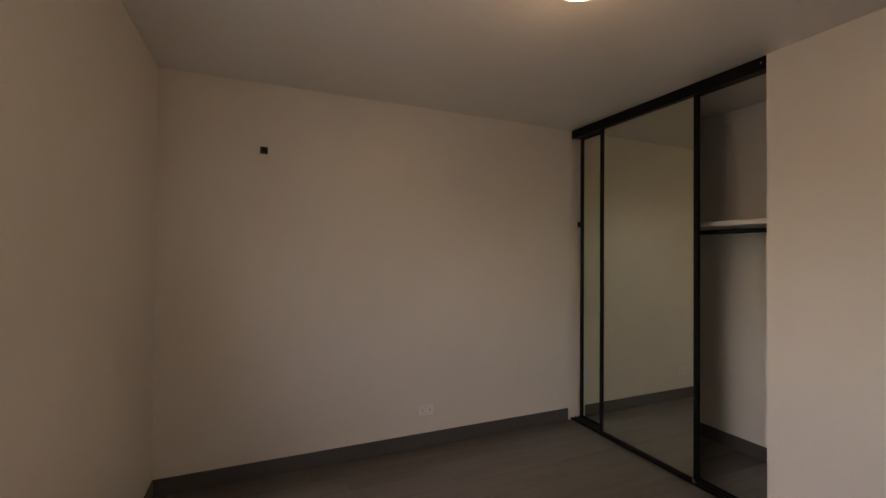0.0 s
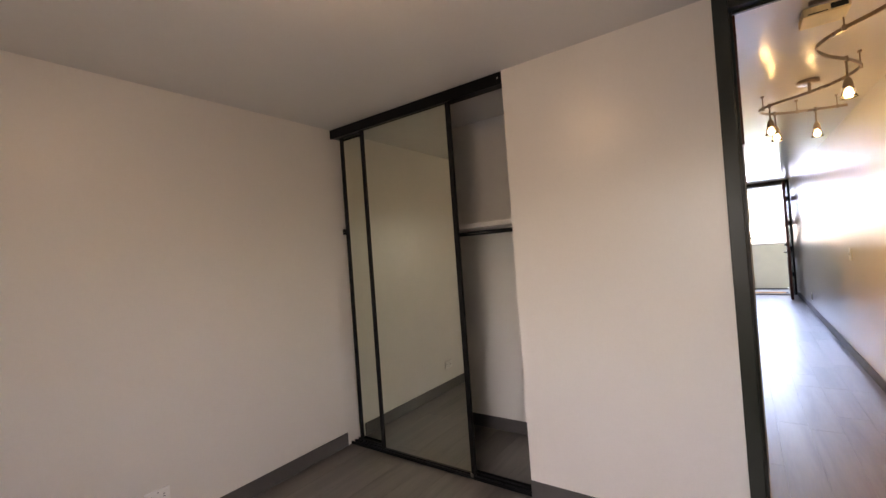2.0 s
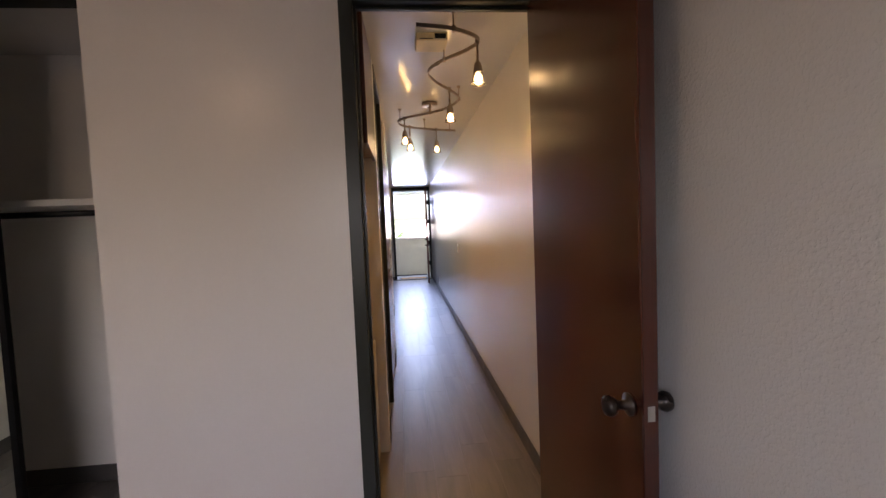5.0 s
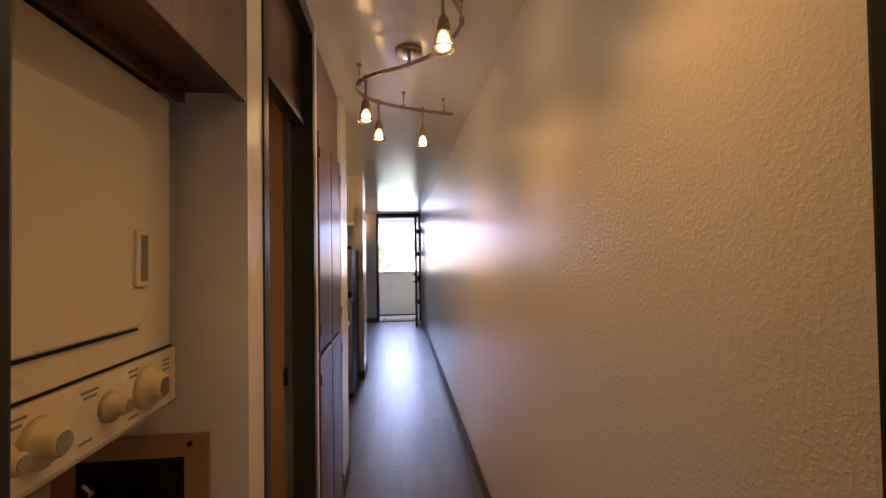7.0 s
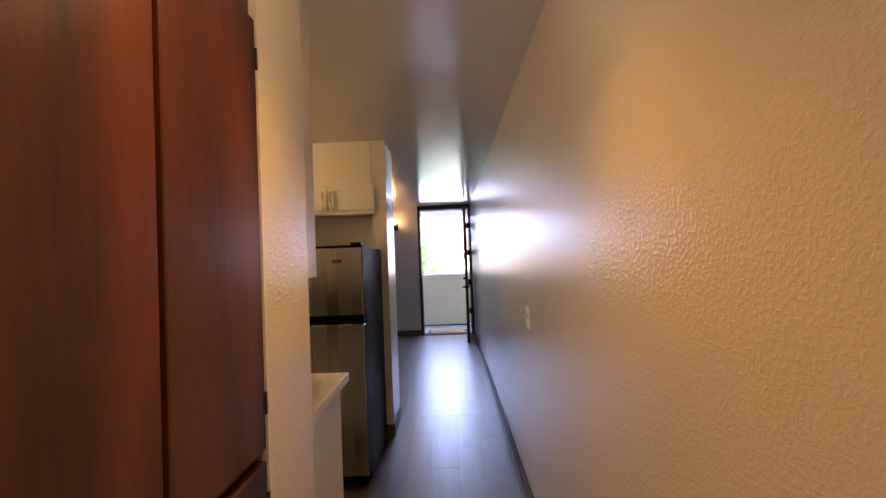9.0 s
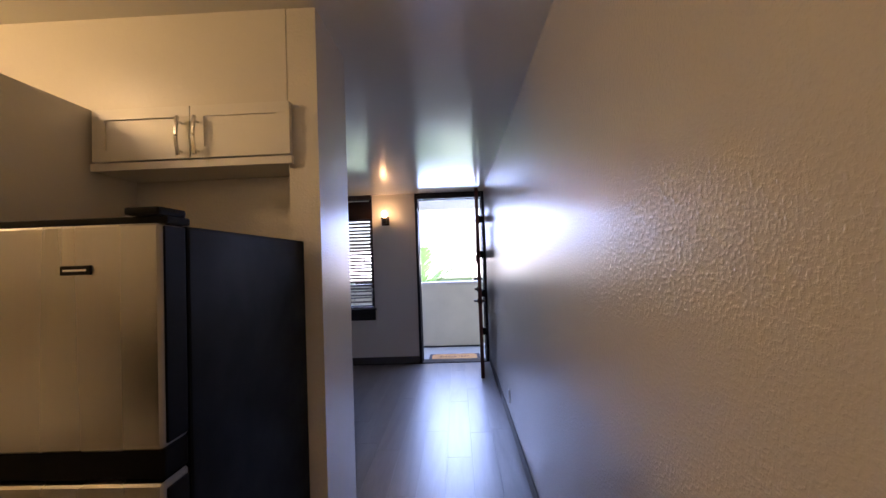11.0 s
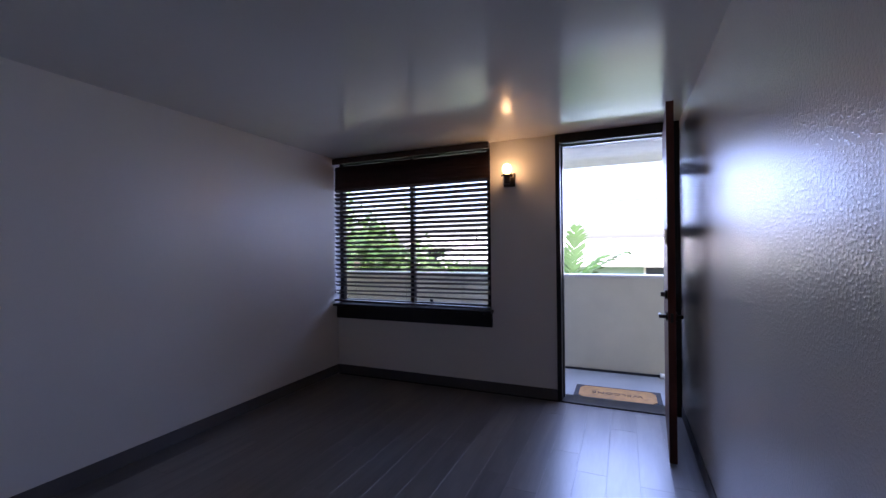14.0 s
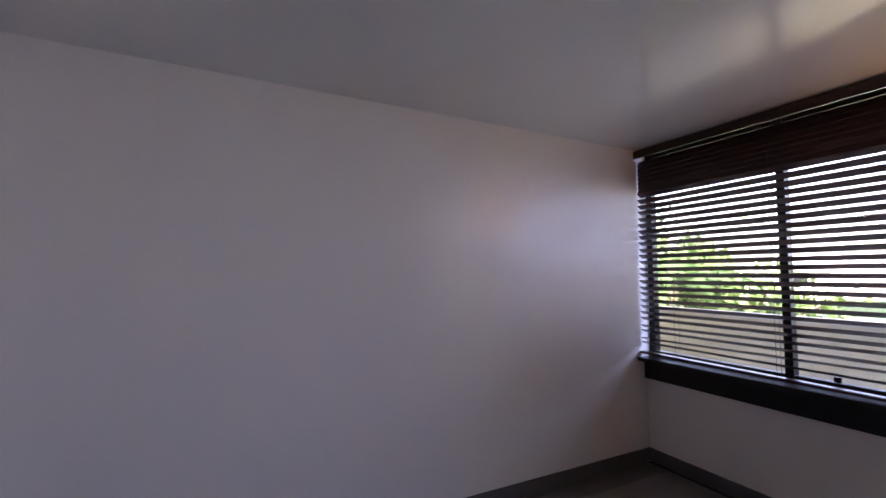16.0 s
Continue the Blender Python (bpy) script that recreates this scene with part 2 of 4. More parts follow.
def thing(name, at, label, category, group="", turn=0.0, kind=""):
    """An Empty at the base of a thing; its parts are given in the world's metres, or about the base if it is turned."""
    ob = new(name)
    ob.empty_display_size = 0.1
    ob.matrix_world = pose(*at, 0, 0, turn)
    BASE_AT[ob.name] = Vector(at) if turn == 0.0 else Vector((0, 0, 0))
    return tagged(ob, label, category, group, kind)


def part(name, bm, mat, parent=None, label="", smooth=False):
    """Links a bmesh as one mesh object under a thing or a part."""
    off = BASE_AT.get(parent.name, Vector((0, 0, 0))) if parent else Vector((0, 0, 0))
    if parent:
        bmesh.ops.translate(bm, verts=bm.verts, vec=-off)
    me = bpy.data.meshes.new(name)
    bmesh.ops.recalc_face_normals(bm, faces=bm.faces)
    bm.to_mesh(me)
    bm.free()
    me.materials.append(mat)
    if smooth:
        for p in me.polygons:
            p.use_smooth = True
    ob = new(name, me)
    if parent:
        ob.parent = parent
        BASE_AT[ob.name] = off
    if label:
        ob["label"] = label
    return ob


def box(x0, x1, y0, y1, z0, z1, bevel=0.0, bm=None, segs=2):
    """A box between limits, with rounded edges, added to bm or to a new bmesh."""
    b = bmesh.new()
    bmesh.ops.create_cube(b, size=1.0, matrix=Matrix.LocRotScale(((x0 + x1) / 2, (y0 + y1) / 2, (z0 + z1) / 2), None,
                                                                (abs(x1 - x0), abs(y1 - y0), abs(z1 - z0))))
    if bevel:
        bmesh.ops.bevel(b, geom=b.edges[:], offset=bevel, segments=segs, affect="EDGES", profile=0.7)
    return merge(bm, b)


def merge(bm, b, m=None):
    if m is not None:
        bmesh.ops.transform(b, matrix=m, verts=b.verts)
    if bm is None:
        return b
    tmp = bpy.data.meshes.new("tmp")
    b.to_mesh(tmp)
    b.free()
    bm.from_mesh(tmp)
    bpy.data.meshes.remove(tmp)
    return bm


def plate_x(y0, y1, z0, z1, r, x0, x1, bevel=0.0, seg=8):
    """A plate facing +x with rounded corners of radius r and a softened front rim."""
    b = bmesh.new()
    corners = ((y1 - r, z1 - r, 0), (y0 + r, z1 - r, 90), (y0 + r, z0 + r, 180), (y1 - r, z0 + r, 270))
    rings = []
    for x, inset in ((x0, 0.0), (x1 - bevel, 0.0), (x1 - bevel * 0.3, bevel * 0.3), (x1, bevel)):
        ring = []
        for cy, cz, a0 in corners:
            for k in range(seg + 1):
                a = radians(a0 + 90 * k / seg)
                ring.append(b.verts.new((x, cy + (r - inset) * math.cos(a), cz + (r - inset) * math.sin(a))))
        rings.append(ring)
    n = len(rings[0])
    for a, c in zip(rings, rings[1:]):
        for i in range(n):
            b.faces.new((a[i], a[(i + 1) % n], c[(i + 1) % n], c[i]))
    b.faces.new(rings[0]), b.faces.new(rings[-1])
    return b


def lathe(profile, m=None, seg=24, bm=None):
    """A solid of revolution about z from (radius, height) pairs."""
    b = bmesh.new()
    rings = []
    for r, z in profile:
        rings.append([b.verts.new((r * math.cos(2 * math.pi * i / seg), r * math.sin(2 * math.pi * i / seg), z)) for i in range(seg)])
    for a, c in zip(rings, rings[1:]):
        for i in range(seg):
            b.faces.new((a[i], a[(i + 1) % seg], c[(i + 1) % seg], c[i]))
    for ring in (rings[0], rings[-1]):
        b.faces.new(ring)
    return merge(bm, b, m if m is not None else Matrix.Identity(4))


def rod(p, q, r, seg=12, bm=None):
    p, q = Vector(p), Vector(q)
    d = q - p
    m = Matrix.Translation(p) @ d.to_track_quat("Z", "Y").to_matrix().to_4x4()
    return lathe([(r, 0), (r, d.length)], m, seg, bm)


def smooth_line(points, steps=10):
    """Points on a Catmull-Rom curve through the given ones."""
    P = [Vector(p) for p in points]
    P = [2 * P[0] - P[1]] + P + [2 * P[-1] - P[-2]]
    out = []
    for i in range(1, len(P) - 2):
        a, b, c, d = P[i - 1:i + 3]
        for k in range(steps):
            t = k / steps
            out.append(0.5 * (2 * b + (c - a) * t + (2 * a - 5 * b + 4 * c - d) * t * t + (3 * b - a - 3 * c + d) * t ** 3))
    return out + [P[-2]]


def sweep(points, half_w, half_h, bm=None):
    """A bar of rectangular section along a line; half_h is upright."""
    b = bmesh.new()
    rings = []
    for i, p in enumerate(points):
        d = (points[min(i + 1, len(points) - 1)] - points[max(i - 1, 0)]).normalized()
        side = d.cross(Vector((0, 0, 1))).normalized()
        up = side.cross(d).normalized()
        rings.append([b.verts.new(p + side * sx * half_w + up * sz * half_h) for sx, sz in ((-1, -1), (1, -1), (1, 1), (-1, 1))])
    for a, c in zip(rings, rings[1:]):
        for i in range(4):
            b.faces.new((a[i], a[(i + 1) % 4], c[(i + 1) % 4], c[i]))
    b.faces.new(rings[0]), b.faces.new(rings[-1])
    return merge(bm, b)


def structure(name, boxes, mat, label, category="wall", bevel=0.0):
    bm = None
    for bx in boxes:
        bm = box(*bx, bevel=bevel, bm=bm)
    return tagged(part(name, bm, mat), label, category, kind="structure")


# ---- the large structure ----
H = 2.44
structure("floor", [(-3.6, 0.15, -0.25, 12.20, -0.2, -0.008)], M_SUBFLOOR, "grey-brown wood-look vinyl plank floor", "floor")
floor = bpy.data.objects["floor"]
structure("ceiling", [(-3.6, 0.15, -0.25, 12.33, H, 2.62)], M_CEIL, "low painted concrete ceiling with a semi-gloss sheen", "ceiling")
structure("wall_east", [(0, 0.15, -0.25, 12.33, -0.2, H)], M_WALL, "long cream painted wall with a bumpy knockdown texture")
structure("wall_west", [(-3.6, -3.45, -0.25, 12.33, -0.2, H)], M_SMOOTH, "plain cream painted wall")
structure("wall_south", [(-3.45, -1.65, -0.25, -0.1, 0, H), (-0.75, 0, -0.25, -0.1, 0, H), (-1.65, -0.75, -0.25, -0.1, 0, 0.95),
                         (-1.65, -0.75, -0.25, -0.1, 2.05, H)], M_SMOOTH, "cream painted bedroom wall with a window opening")
structure("wall_bedroom", [(-1.95, -0.932, 2.86, 3.045, 0, H), (-1.95, -1.72, 3.045, 3.58, 0, H)], M_SMOOTH,
          "cream painted wall between closet and bedroom door")
structure("wall_closet_back", [(-3.45, -1.72, 3.58, 3.728, 0, H)], M_SMOOTH, "plain cream wall at the back of the closet")
structure("wall_laundry", [(-1.72, -0.85, 3.62, 3.728, 0, H)], M_SMOOTH, "cream wall between laundry niche and bathroom")
structure("wall_bathroom", [(-1.345, -1.32, 4.478, 5.45, 0, H)], M_SMOOTH, "yellow-lit bathroom side wall")
structure("wall_kitchen", [(-3.45, -1.42, 5.45, 5.515, 0, H), (-1.42, -0.85, 5.21, 5.515, 0, H)], M_WALL,
          "cream textured wall end between cabinets and kitchen")
structure("wall_partition", [(-1.04, -0.925, 7.70, 8.115, 0, H), (-3.45, -1.04, 7.92, 8.115, 0, H)], M_WALL,
          "cream textured partition between kitchen and living room")
structure("wall_north", [(-3.45, -1.625, 12.17, 12.32, 0, 0.80), (-3.45, -1.625, 12.17, 12.32, 2.415, H),
                         (-1.625, -1.0, 12.17, 12.32, 0, H)], M_SMOOTH, "cream painted front wall of the living room")
# walls of the neighbouring flats
structure("wall_outside", [(-9, -3.6, 12.17, 12.32, -0.2, 2.62), (0.15, 8, 12.17, 12.32, -0.2, 2.62)], M_PARAPET, "cream stucco outer wall of the building")


def skirting(name, runs):
    """Dark vinyl skirting: runs of (x0, y0, x1, y1, normal x, normal y)."""
    bm = None
    for x0, y0, x1, y1, nx, ny in runs:
        a, b = sorted((x0, x1)), sorted((y0, y1))
        d = 0.008
        if nx:
            bm = box(x0, x0 + nx * d, *b, 0, 0.1, 0.0025, bm, 1)
        else:
            bm = box(*a, y0, y0 + ny * d, 0, 0.1, 0.0025, bm, 1)
    return tagged(part(name, bm, M_BASE), "dark grey vinyl skirting along the wall foot", "baseboard", kind="structure")


skirting("baseboard_east", [(0, -0.1, 0, 2.84, -1, 0), (0, 2.99, 0, 12.15, -1, 0)])
skirting("baseboard_west", [(-3.45, -0.1, -3.45, 2.83, 1, 0), (-3.45, 8.12, -3.45, 12.17, 1, 0)])
skirting("baseboard_south", [(-3.44, -0.1, -0.01, -0.1, 0, 1)])
skirting("baseboard_bedroom", [(-1.95, 2.86, -0.94, 2.86, 0, -1)])
skirting("baseboard_closet", [(-3.45, 3.58, -1.96, 3.58, 0, -1), (-1.95, 2.98, -1.95, 3.57, -1, 0)])
skirting("baseboard_partition", [(-1.04, 7.70, -0.917, 7.70, 0, -1), (-0.925, 7.70, -0.925, 8.115, 1, 0), (-3.44, 8.115, -0.917, 8.115, 0, 1)])
skirting("baseboard_north", [(-3.44, 12.17, -1.0, 12.17, 0, -1)])
skirting("baseboard_pier", [(-0.85, 5.21, -0.85, 5.515, 1, 0)])


def door_frame(name, x0, x1, y0, y1, top, w, mat, label, head=None):
    """A frame in a wall of constant y: jambs, head and stops."""
    f = thing(name, ((x0 + x1) / 2, (y0 + y1) / 2, 0), label, "door frame", kind="structure")
    for a, b in ((x0, x0 + w), (x1 - w, x1)):
        part("jamb", box(a, b, y0, y1, 0, top, 0.004), mat, f)
    part("head", box(x0 + w, x1 - w, y0, y1, top - (head or w), top, 0.004), mat, f)
    ym = (y0 + y1) / 2
    for a, b in ((x0 + w, x0 + w + 0.012), (x1 - w - 0.012, x1 - w)):
        part("stop", box(a, b, ym, y1 - 0.03, 0, top - (head or w), 0.002), mat, f)
    part("stop", box(x0 + w + 0.012, x1 - w - 0.012, ym, y1 - 0.03, top - (head or w) - 0.012, top - (head or w), 0.002), mat, f)
    return f


bf1 = door_frame("door_1", -0.932, -0.002, 2.85, 2.945, 2.438, 0.058, M_FRAME, "dark green painted frame of the bedroom doorway", 0.073)
part("casing", box(-0.931, -0.875, 2.9455, 3.05, 0, 2.438, 0.004), M_FRAME, bf1)
door_frame("door_2", -1.0, -0.002, 12.15, 12.33, 2.438, 0.04, M_BLACKFRAME, "near-black painted frame of the open front doorway", 0.085)
tagged(part("trim_threshold", box(-0.96, -0.042, 12.13, 12.34, -0.006, 0.012, 0.004), M_BLACKFRAME),
       "dark metal door sill on the floor", "threshold", kind="structure")
# bathroom doorway in the west side of the hall
bf = thing("door_3", (-0.9, 4.07, 0), "dark green painted frame of the bathroom doorway", "door frame", kind="structure")
part("jamb", box(-0.936, -0.845, 3.728, 3.77, 0, 2.438, 0.004), M_FRAME, bf)
part("jamb", box(-0.936, -0.845, 4.365, 4.412, 0, 2.438, 0.004), M_FRAME, bf)
part("casing", box(-0.936, -0.852, 4.4125, 4.4395, 0, 2.438, 0.003), M_FRAME, bf)
part("head", box(-0.936, -0.845, 3.77, 4.365, 2.375, 2.438, 0.004), M_FRAME, bf)
part("transom_panel", box(-0.915, -0.895, 3.77, 4.365, 2.02, 2.375, 0.002), M_CHERRY, bf, "reddish cherry panel over the doorway")
part("rail", box(-0.93, -0.88, 3.77, 4.365, 1.995, 2.02, 0.003), M_FRAME, bf)
tagged(part("trim_cabinet", box(-1.32, -0.850, 4.440, 4.474, 0, H, 0.003), M_WHITE), "pale painted trim board beside the cabinet", "trim", kind="structure")

# ---- bedroom ----


def mirror_door(x0, x1, y, latch):
    d = thing("mirror_door", ((x0 + x1) / 2, y, 0.02), "sliding mirrored closet door in a thin black metal frame", "closet door", "sliding closet doors")
    part("mirror", box(x0 + 0.02, x1 - 0.02, y - 0.003, y + 0.003, 0.03, 2.37), M_MIRROR, d, "large silvered mirror pane")
    part("stile", box(x0, x0 + 0.028, y - 0.012, y + 0.012, 0.02, 2.38, 0.003), M_BLACK, d)
    part("stile", box(x1 - 0.028, x1, y - 0.012, y + 0.012, 0.02, 2.38, 0.003), M_BLACK, d)
    part("rail", box(x0 + 0.028, x1 - 0.028, y - 0.012, y + 0.012, 0.02, 0.03, 0.002), M_BLACK, d)
    part("rail", box(x0 + 0.028, x1 - 0.028, y - 0.012, y + 0.012, 2.37, 2.38, 0.002), M_BLACK, d)
    if latch:
        part("bumper", box(x0 - 0.035, x0, y - 0.012, y + 0.012, 1.62, 1.665, 0.004), M_BLACK, d, "small black rubber bumper")
    else:
        part("roller_guide", box(x1 - 0.03, x1 - 0.008, y - 0.022, y - 0.013, 0.012, 0.035, 0.003), M_CHROME, d, "small bright roller guide")
    return d


mirror_door(-3.40, -2.50, 2.925, True)
mirror_door(-3.135, -2.335, 2.885, False)
track = thing("closet_track", (-2.7, 2.91, 2.36), "black metal sliding door track under the ceiling", "track")
part("fascia", box(-3.45, -1.952, 2.862, 2.874, 2.368, 2.438, 0.003), M_BLACK, track)
part("channel", box(-3.45, -1.952, 2.874, 2.95, 2.375, 2.438, 0.003), M_BLACK, track)
part("screw", lathe([(0.006, 0), (0.006, 0.004), (0.003, 0.006)], pose(-1.975, 2.862, 2.405, 90), 12), M_CHROME, track, "bright screw head")
sill = thing("closet_floor_track", (-2.7, 2.91, 0), "black metal floor track of the closet", "track")
part("plate", box(-3.45, -1.952, 2.862, 2.95, 0, 0.008, 0.002), M_BLACK, sill)
for yy in (2.868, 2.905, 2.942):
    part("guide", box(-3.45, -1.952, yy - 0.004, yy + 0.004, 0.008, 0.02, 0.001), M_BLACK, sill)
shelf = thing("closet_shelf", (-2.7, 3.4, 1.58), "pale painted closet shelf on a dark cleat", "shelf")
part("board", box(-3.45, -1.952, 3.2, 3.58, 1.588, 1.608, 0.003), M_WHITE, shelf)
part("front_edge", box(-3.45, -1.952, 3.185, 3.2, 1.58, 1.612, 0.003), M_WHITE, shelf)
part("cleat", box(-3.45, -1.952, 3.56, 3.578, 1.53, 1.588, 0.002), M_WHITE, shelf)
rail = thing("clothes_rail", (-2.7, 3.28, 1.53), "dark round clothes rail under the closet shelf", "clothes rail")
part("tube", rod((-3.45, 3.25, 1.545), (-1.952, 3.25, 1.545), 0.015, 16), M_BLACK, rail, smooth=True)
for xx in (-3.447, -1.958):
    part("flange", box(xx - 0.003, xx + 0.006, 3.225, 3.275, 1.52, 1.575, 0.002), M_BLACK, rail)


def wall_plate(name, at, face, label, w=0.072, h=0.115, kind="rocker"):
    """A plate on a wall; face is the way it looks: 'x+', 'x-', 'y+' or 'y-'."""
    turn = {"y-": 0, "x+": 90, "y+": 180, "x-": -90}[face]
    d = thing(name, at, label, "wall plate" if kind == "blank" else ("light switch" if kind == "rocker" else "power outlet"), turn=turn)
    part("plate", box(-w / 2, w / 2, -0.008, 0, -h / 2, h / 2, 0.003), M_PLATE, d)
    if kind == "rocker":
        part("toggle", box(-0.006, 0.006, -0.018, -0.007, -0.010, 0.012, 0.002), M_PLATE, d)
        part("slot", box(-0.013, 0.013, -0.0095, -0.0078, 0.0125, 0.0175), M_BLACK, d, "dark slot")
    elif kind == "outlet":
        for z in (-0.02, 0.02):
            part("socket", box(-0.017, 0.017, -0.0105, -0.008, z - 0.014, z + 0.014, 0.003), M_PLATE, d)
            for x in (-0.006, 0.006):
                part("slot", box(x - 0.0015, x + 0.0015, -0.011, -0.0106, z - 0.004, z + 0.006), M_BLACK, d)
    for z in (-h / 2 + 0.014, h / 2 - 0.014):
        part("screw", lathe([(0.003, 0), (0.003, 0.0015)], pose(0, -0.008, z, 90), 8), M_CHROME, d)
    return d


wall_plate("light_switch", (-1.052, 2.86, 1.04), "y-", "white light switch plate beside the bedroom door", 0.075, 0.125)
wide = wall_plate("power_outlet", (-3.45, 1.55, 0.265), "x+", "white horizontal power outlet near the floor, half used", 0.115, 0.072, "blank")
for yy, mat in ((-0.028, M_BLACK), (0.028, M_PLATE)):
    part("socket", box(yy - 0.015, yy + 0.015, -0.0115, -0.008, -0.017, 0.017, 0.003), M_PLATE, wide)
    for z in (-0.006, 0.006):
        part("slot", box(yy - 0.005, yy + 0.005, -0.0120, -0.0116, z - 0.0015, z + 0.0015), M_BLACK, wide)
wb = thing("wall_box", (-3.45, 0.46, 1.99), "small dark metal junction box on the bedroom wall", "junction box")
part("box_body", box(-3.45, -3.425, 0.438, 0.482, 1.998, 2.040, 0.004), M_BRONZE, wb)
part("knockout", lathe([(0.012, 0), (0.012, 0.003)], pose(-3.425, 0.46, 2.018, 0, 90), 16), M_BLACK, wb)

dome = thing("ceiling_lamp", (-1.80, 1.515, 2.33), "lit frosted glass dome lamp with a nickel finial on the ceiling", "ceiling lamp")
part("pan", lathe([(0.15, 2.405), (0.155, 2.438)], pose(-1.80, 1.515, 0), 40), M_NICKEL, dome, smooth=True)
part("shade", lathe([(0.012, 2.345), (0.06, 2.350), (0.105, 2.366), (0.138, 2.395), (0.142, 2.405)], pose(-1.80, 1.515, 0), 40), M_DOME, dome,
     "glowing frosted glass shade", True).visible_shadow = False
part("finial", lathe([(0.004, 2.318), (0.011, 2.325), (0.008, 2.335), (0.012, 2.345)], pose(-1.80, 1.515, 0), 16), M_NICKEL, dome, smooth=True)
lamp("POINT", "ceiling_lamp_light", pose(-1.80, 1.515, 2.36), ROOM_W, (1.0, 0.58, 0.27), size=0.10)

# the bedroom door stands open along the wall
bd = thing("bedroom_door", (-0.085, 2.845, 0.01), "open dark reddish-brown mahogany veneer bedroom door", "door", turn=0.6)
part("leaf", box(-0.042, 0, -0.835, 0, 0, 2.335, 0.003), M_DOOR, bd)
part("edge_strip", box(-0.040, -0.002, -0.8385, -0.8352, 0.002, 2.333), M_DOOR, bd)
for side, x, turn in ((-1, -0.042, -90), (1, 0.0, 90)):
    kn = part("knob", lathe([(0.030, 0), (0.031, 0.006), (0.013, 0.012), (0.011, 0.035), (0.022, 0.042), (0.028, 0.055), (0.025, 0.068), (0.012, 0.074)],
                            pose(x, -0.775, 0.905, 0, turn), 28), M_BRONZE, bd, "dark bronze round knob", True)
part("latch_plate", box(-0.031, -0.011, -0.8398, -0.8386, 0.885, 0.925), M_CHROME, bd, "bright latch plate")
for z in (0.25, 1.2, 2.1):
    part("hinge", rod((0.004, 0.004, z), (0.004, 0.004, z + 0.09), 0.006, 10), M_BRONZE, bd)

# ---- laundry niche ----
lc = thing("laundry_cabinet", (-1.2, 3.27, 1.82), "cherry wood wall cabinet over the laundry machine", "cabinet")
part("body", box(-1.70, -0.872, 3.047, 3.618, 1.835, 2.436, 0.002), M_CHERRY, lc)
part("light_rail", box(-1.0, -0.985, 3.049, 3.616, 1.81, 1.835, 0.002), M_CHERRY, lc)
part("cabinet_door", box(-0.870, -0.850, 3.052, 3.616, 1.815, 2.432, 0.003), M_CHERRY, lc)

wd = thing("stacked_washer_dryer", (-1.35, 3.300, 0), "almond enamel stacked washer and dryer in a niche", "washer dryer")
part("washer_body", box(-1.68, -0.905, 3.060, 3.585, 0.02, 0.74, 0.012), M_APPL, wd)
part("washer_lid", box(-1.28, -0.915, 3.060, 3.560, 0.742, 0.762, 0.006), M_APPL, wd)
part("back_column", box(-1.68, -1.32, 3.060, 3.585, 0.74, 1.15, 0.008), M_APPL, wd)
part("dryer_body", box(-1.68, -1.002, 3.060, 3.588, 1.15, 1.805, 0.012), M_APPL, wd)
dd = part("dryer_door", plate_x(3.062, 3.482, 1.322, 1.712, 0.045, -1.002, -0.9885, 0.005), M_APPL, wd, smooth=False)
# groove shade put into the colour: enamel there is really almond too
part("door_groove_shade", plate_x(3.059, 3.4865, 1.3165, 1.7165, 0.048, -1.0035, -1.0012, 0.0004), M_INK_AND_SHADE, dd, "grey plate coloured as the shade in the door groove")
part("door_lower_gap", box(-1.0032, -0.9995, 3.062, 3.465, 1.3135, 1.3185), M_BLACK, dd, "dark line under the door")
part("handle", box(-0.9895, -0.983, 3.432, 3.470, 1.398, 1.505, 0.003), M_APPL, dd, "recessed pull")
# grey patch on the pull, coloured as the shade of its recess
part("handle_recess", box(-0.9835, -0.9822, 3.444, 3.466, 1.408, 1.496), M_INK_AND_SHADE, dd)
cp = part("control_panel", box(-1.004, -0.994, 3.058, 3.588, 1.141, 1.258, 0.004), M_APPL, wd)
part("panel_seam", box(-1.0035, -0.9995, 3.060, 3.583, 1.2592, 1.2642), M_BLACK, wd, "dark seam")
part("panel_trim", box(-0.996, -0.9915, 3.057, 3.589, 1.139, 1.145, 0.001), M_CHROME, wd, "bright trim strip")
for yy, r in ((3.482, 0.043), (3.372, 0.026), (3.232, 0.036), (3.168, 0.024)):
    k = part("dial", lathe([(r, 0), (r, 0.008), (r * 0.92, 0.012), (r * 0.6, 0.014), (r * 0.58, 0.03), (r * 0.45, 0.034)], pose(-0.994, yy, 1.200, 0, 90), 28),
             M_KNOB, cp, "ivory control dial", True)
    part("dial_cap", lathe([(r * 0.42, 0), (r * 0.42, 0.002)], pose(-0.9605, yy, 1.200, 0, 90), 20), M_STEEL, k)
for k, (yy, w, z) in enumerate(((3.440, 0.03, 1.255), (3.440, 0.022, 1.245), (3.550, 0.028, 1.25), (3.550, 0.024, 1.24), (3.550, 0.026, 1.23), (3.330, 0.04, 1.252),
                               (3.330, 0.03, 1.243), (3.190, 0.05, 1.255), (3.190, 0.035, 1.246), (3.090, 0.03, 1.25), (3.320, 0.03, 1.175), (3.440, 0.03, 1.17))):
    part("print", box(-0.9942, -0.9935, yy - w / 2, yy + w / 2, z - 0.0142, z - 0.0098), M_INK_AND_SHADE, cp)
hk = thing("hookup_opening", (-1.1, 3.6180, 0.80), "tan wooden access frame with dark hookup hole and hoses", "access panel")
bm = None
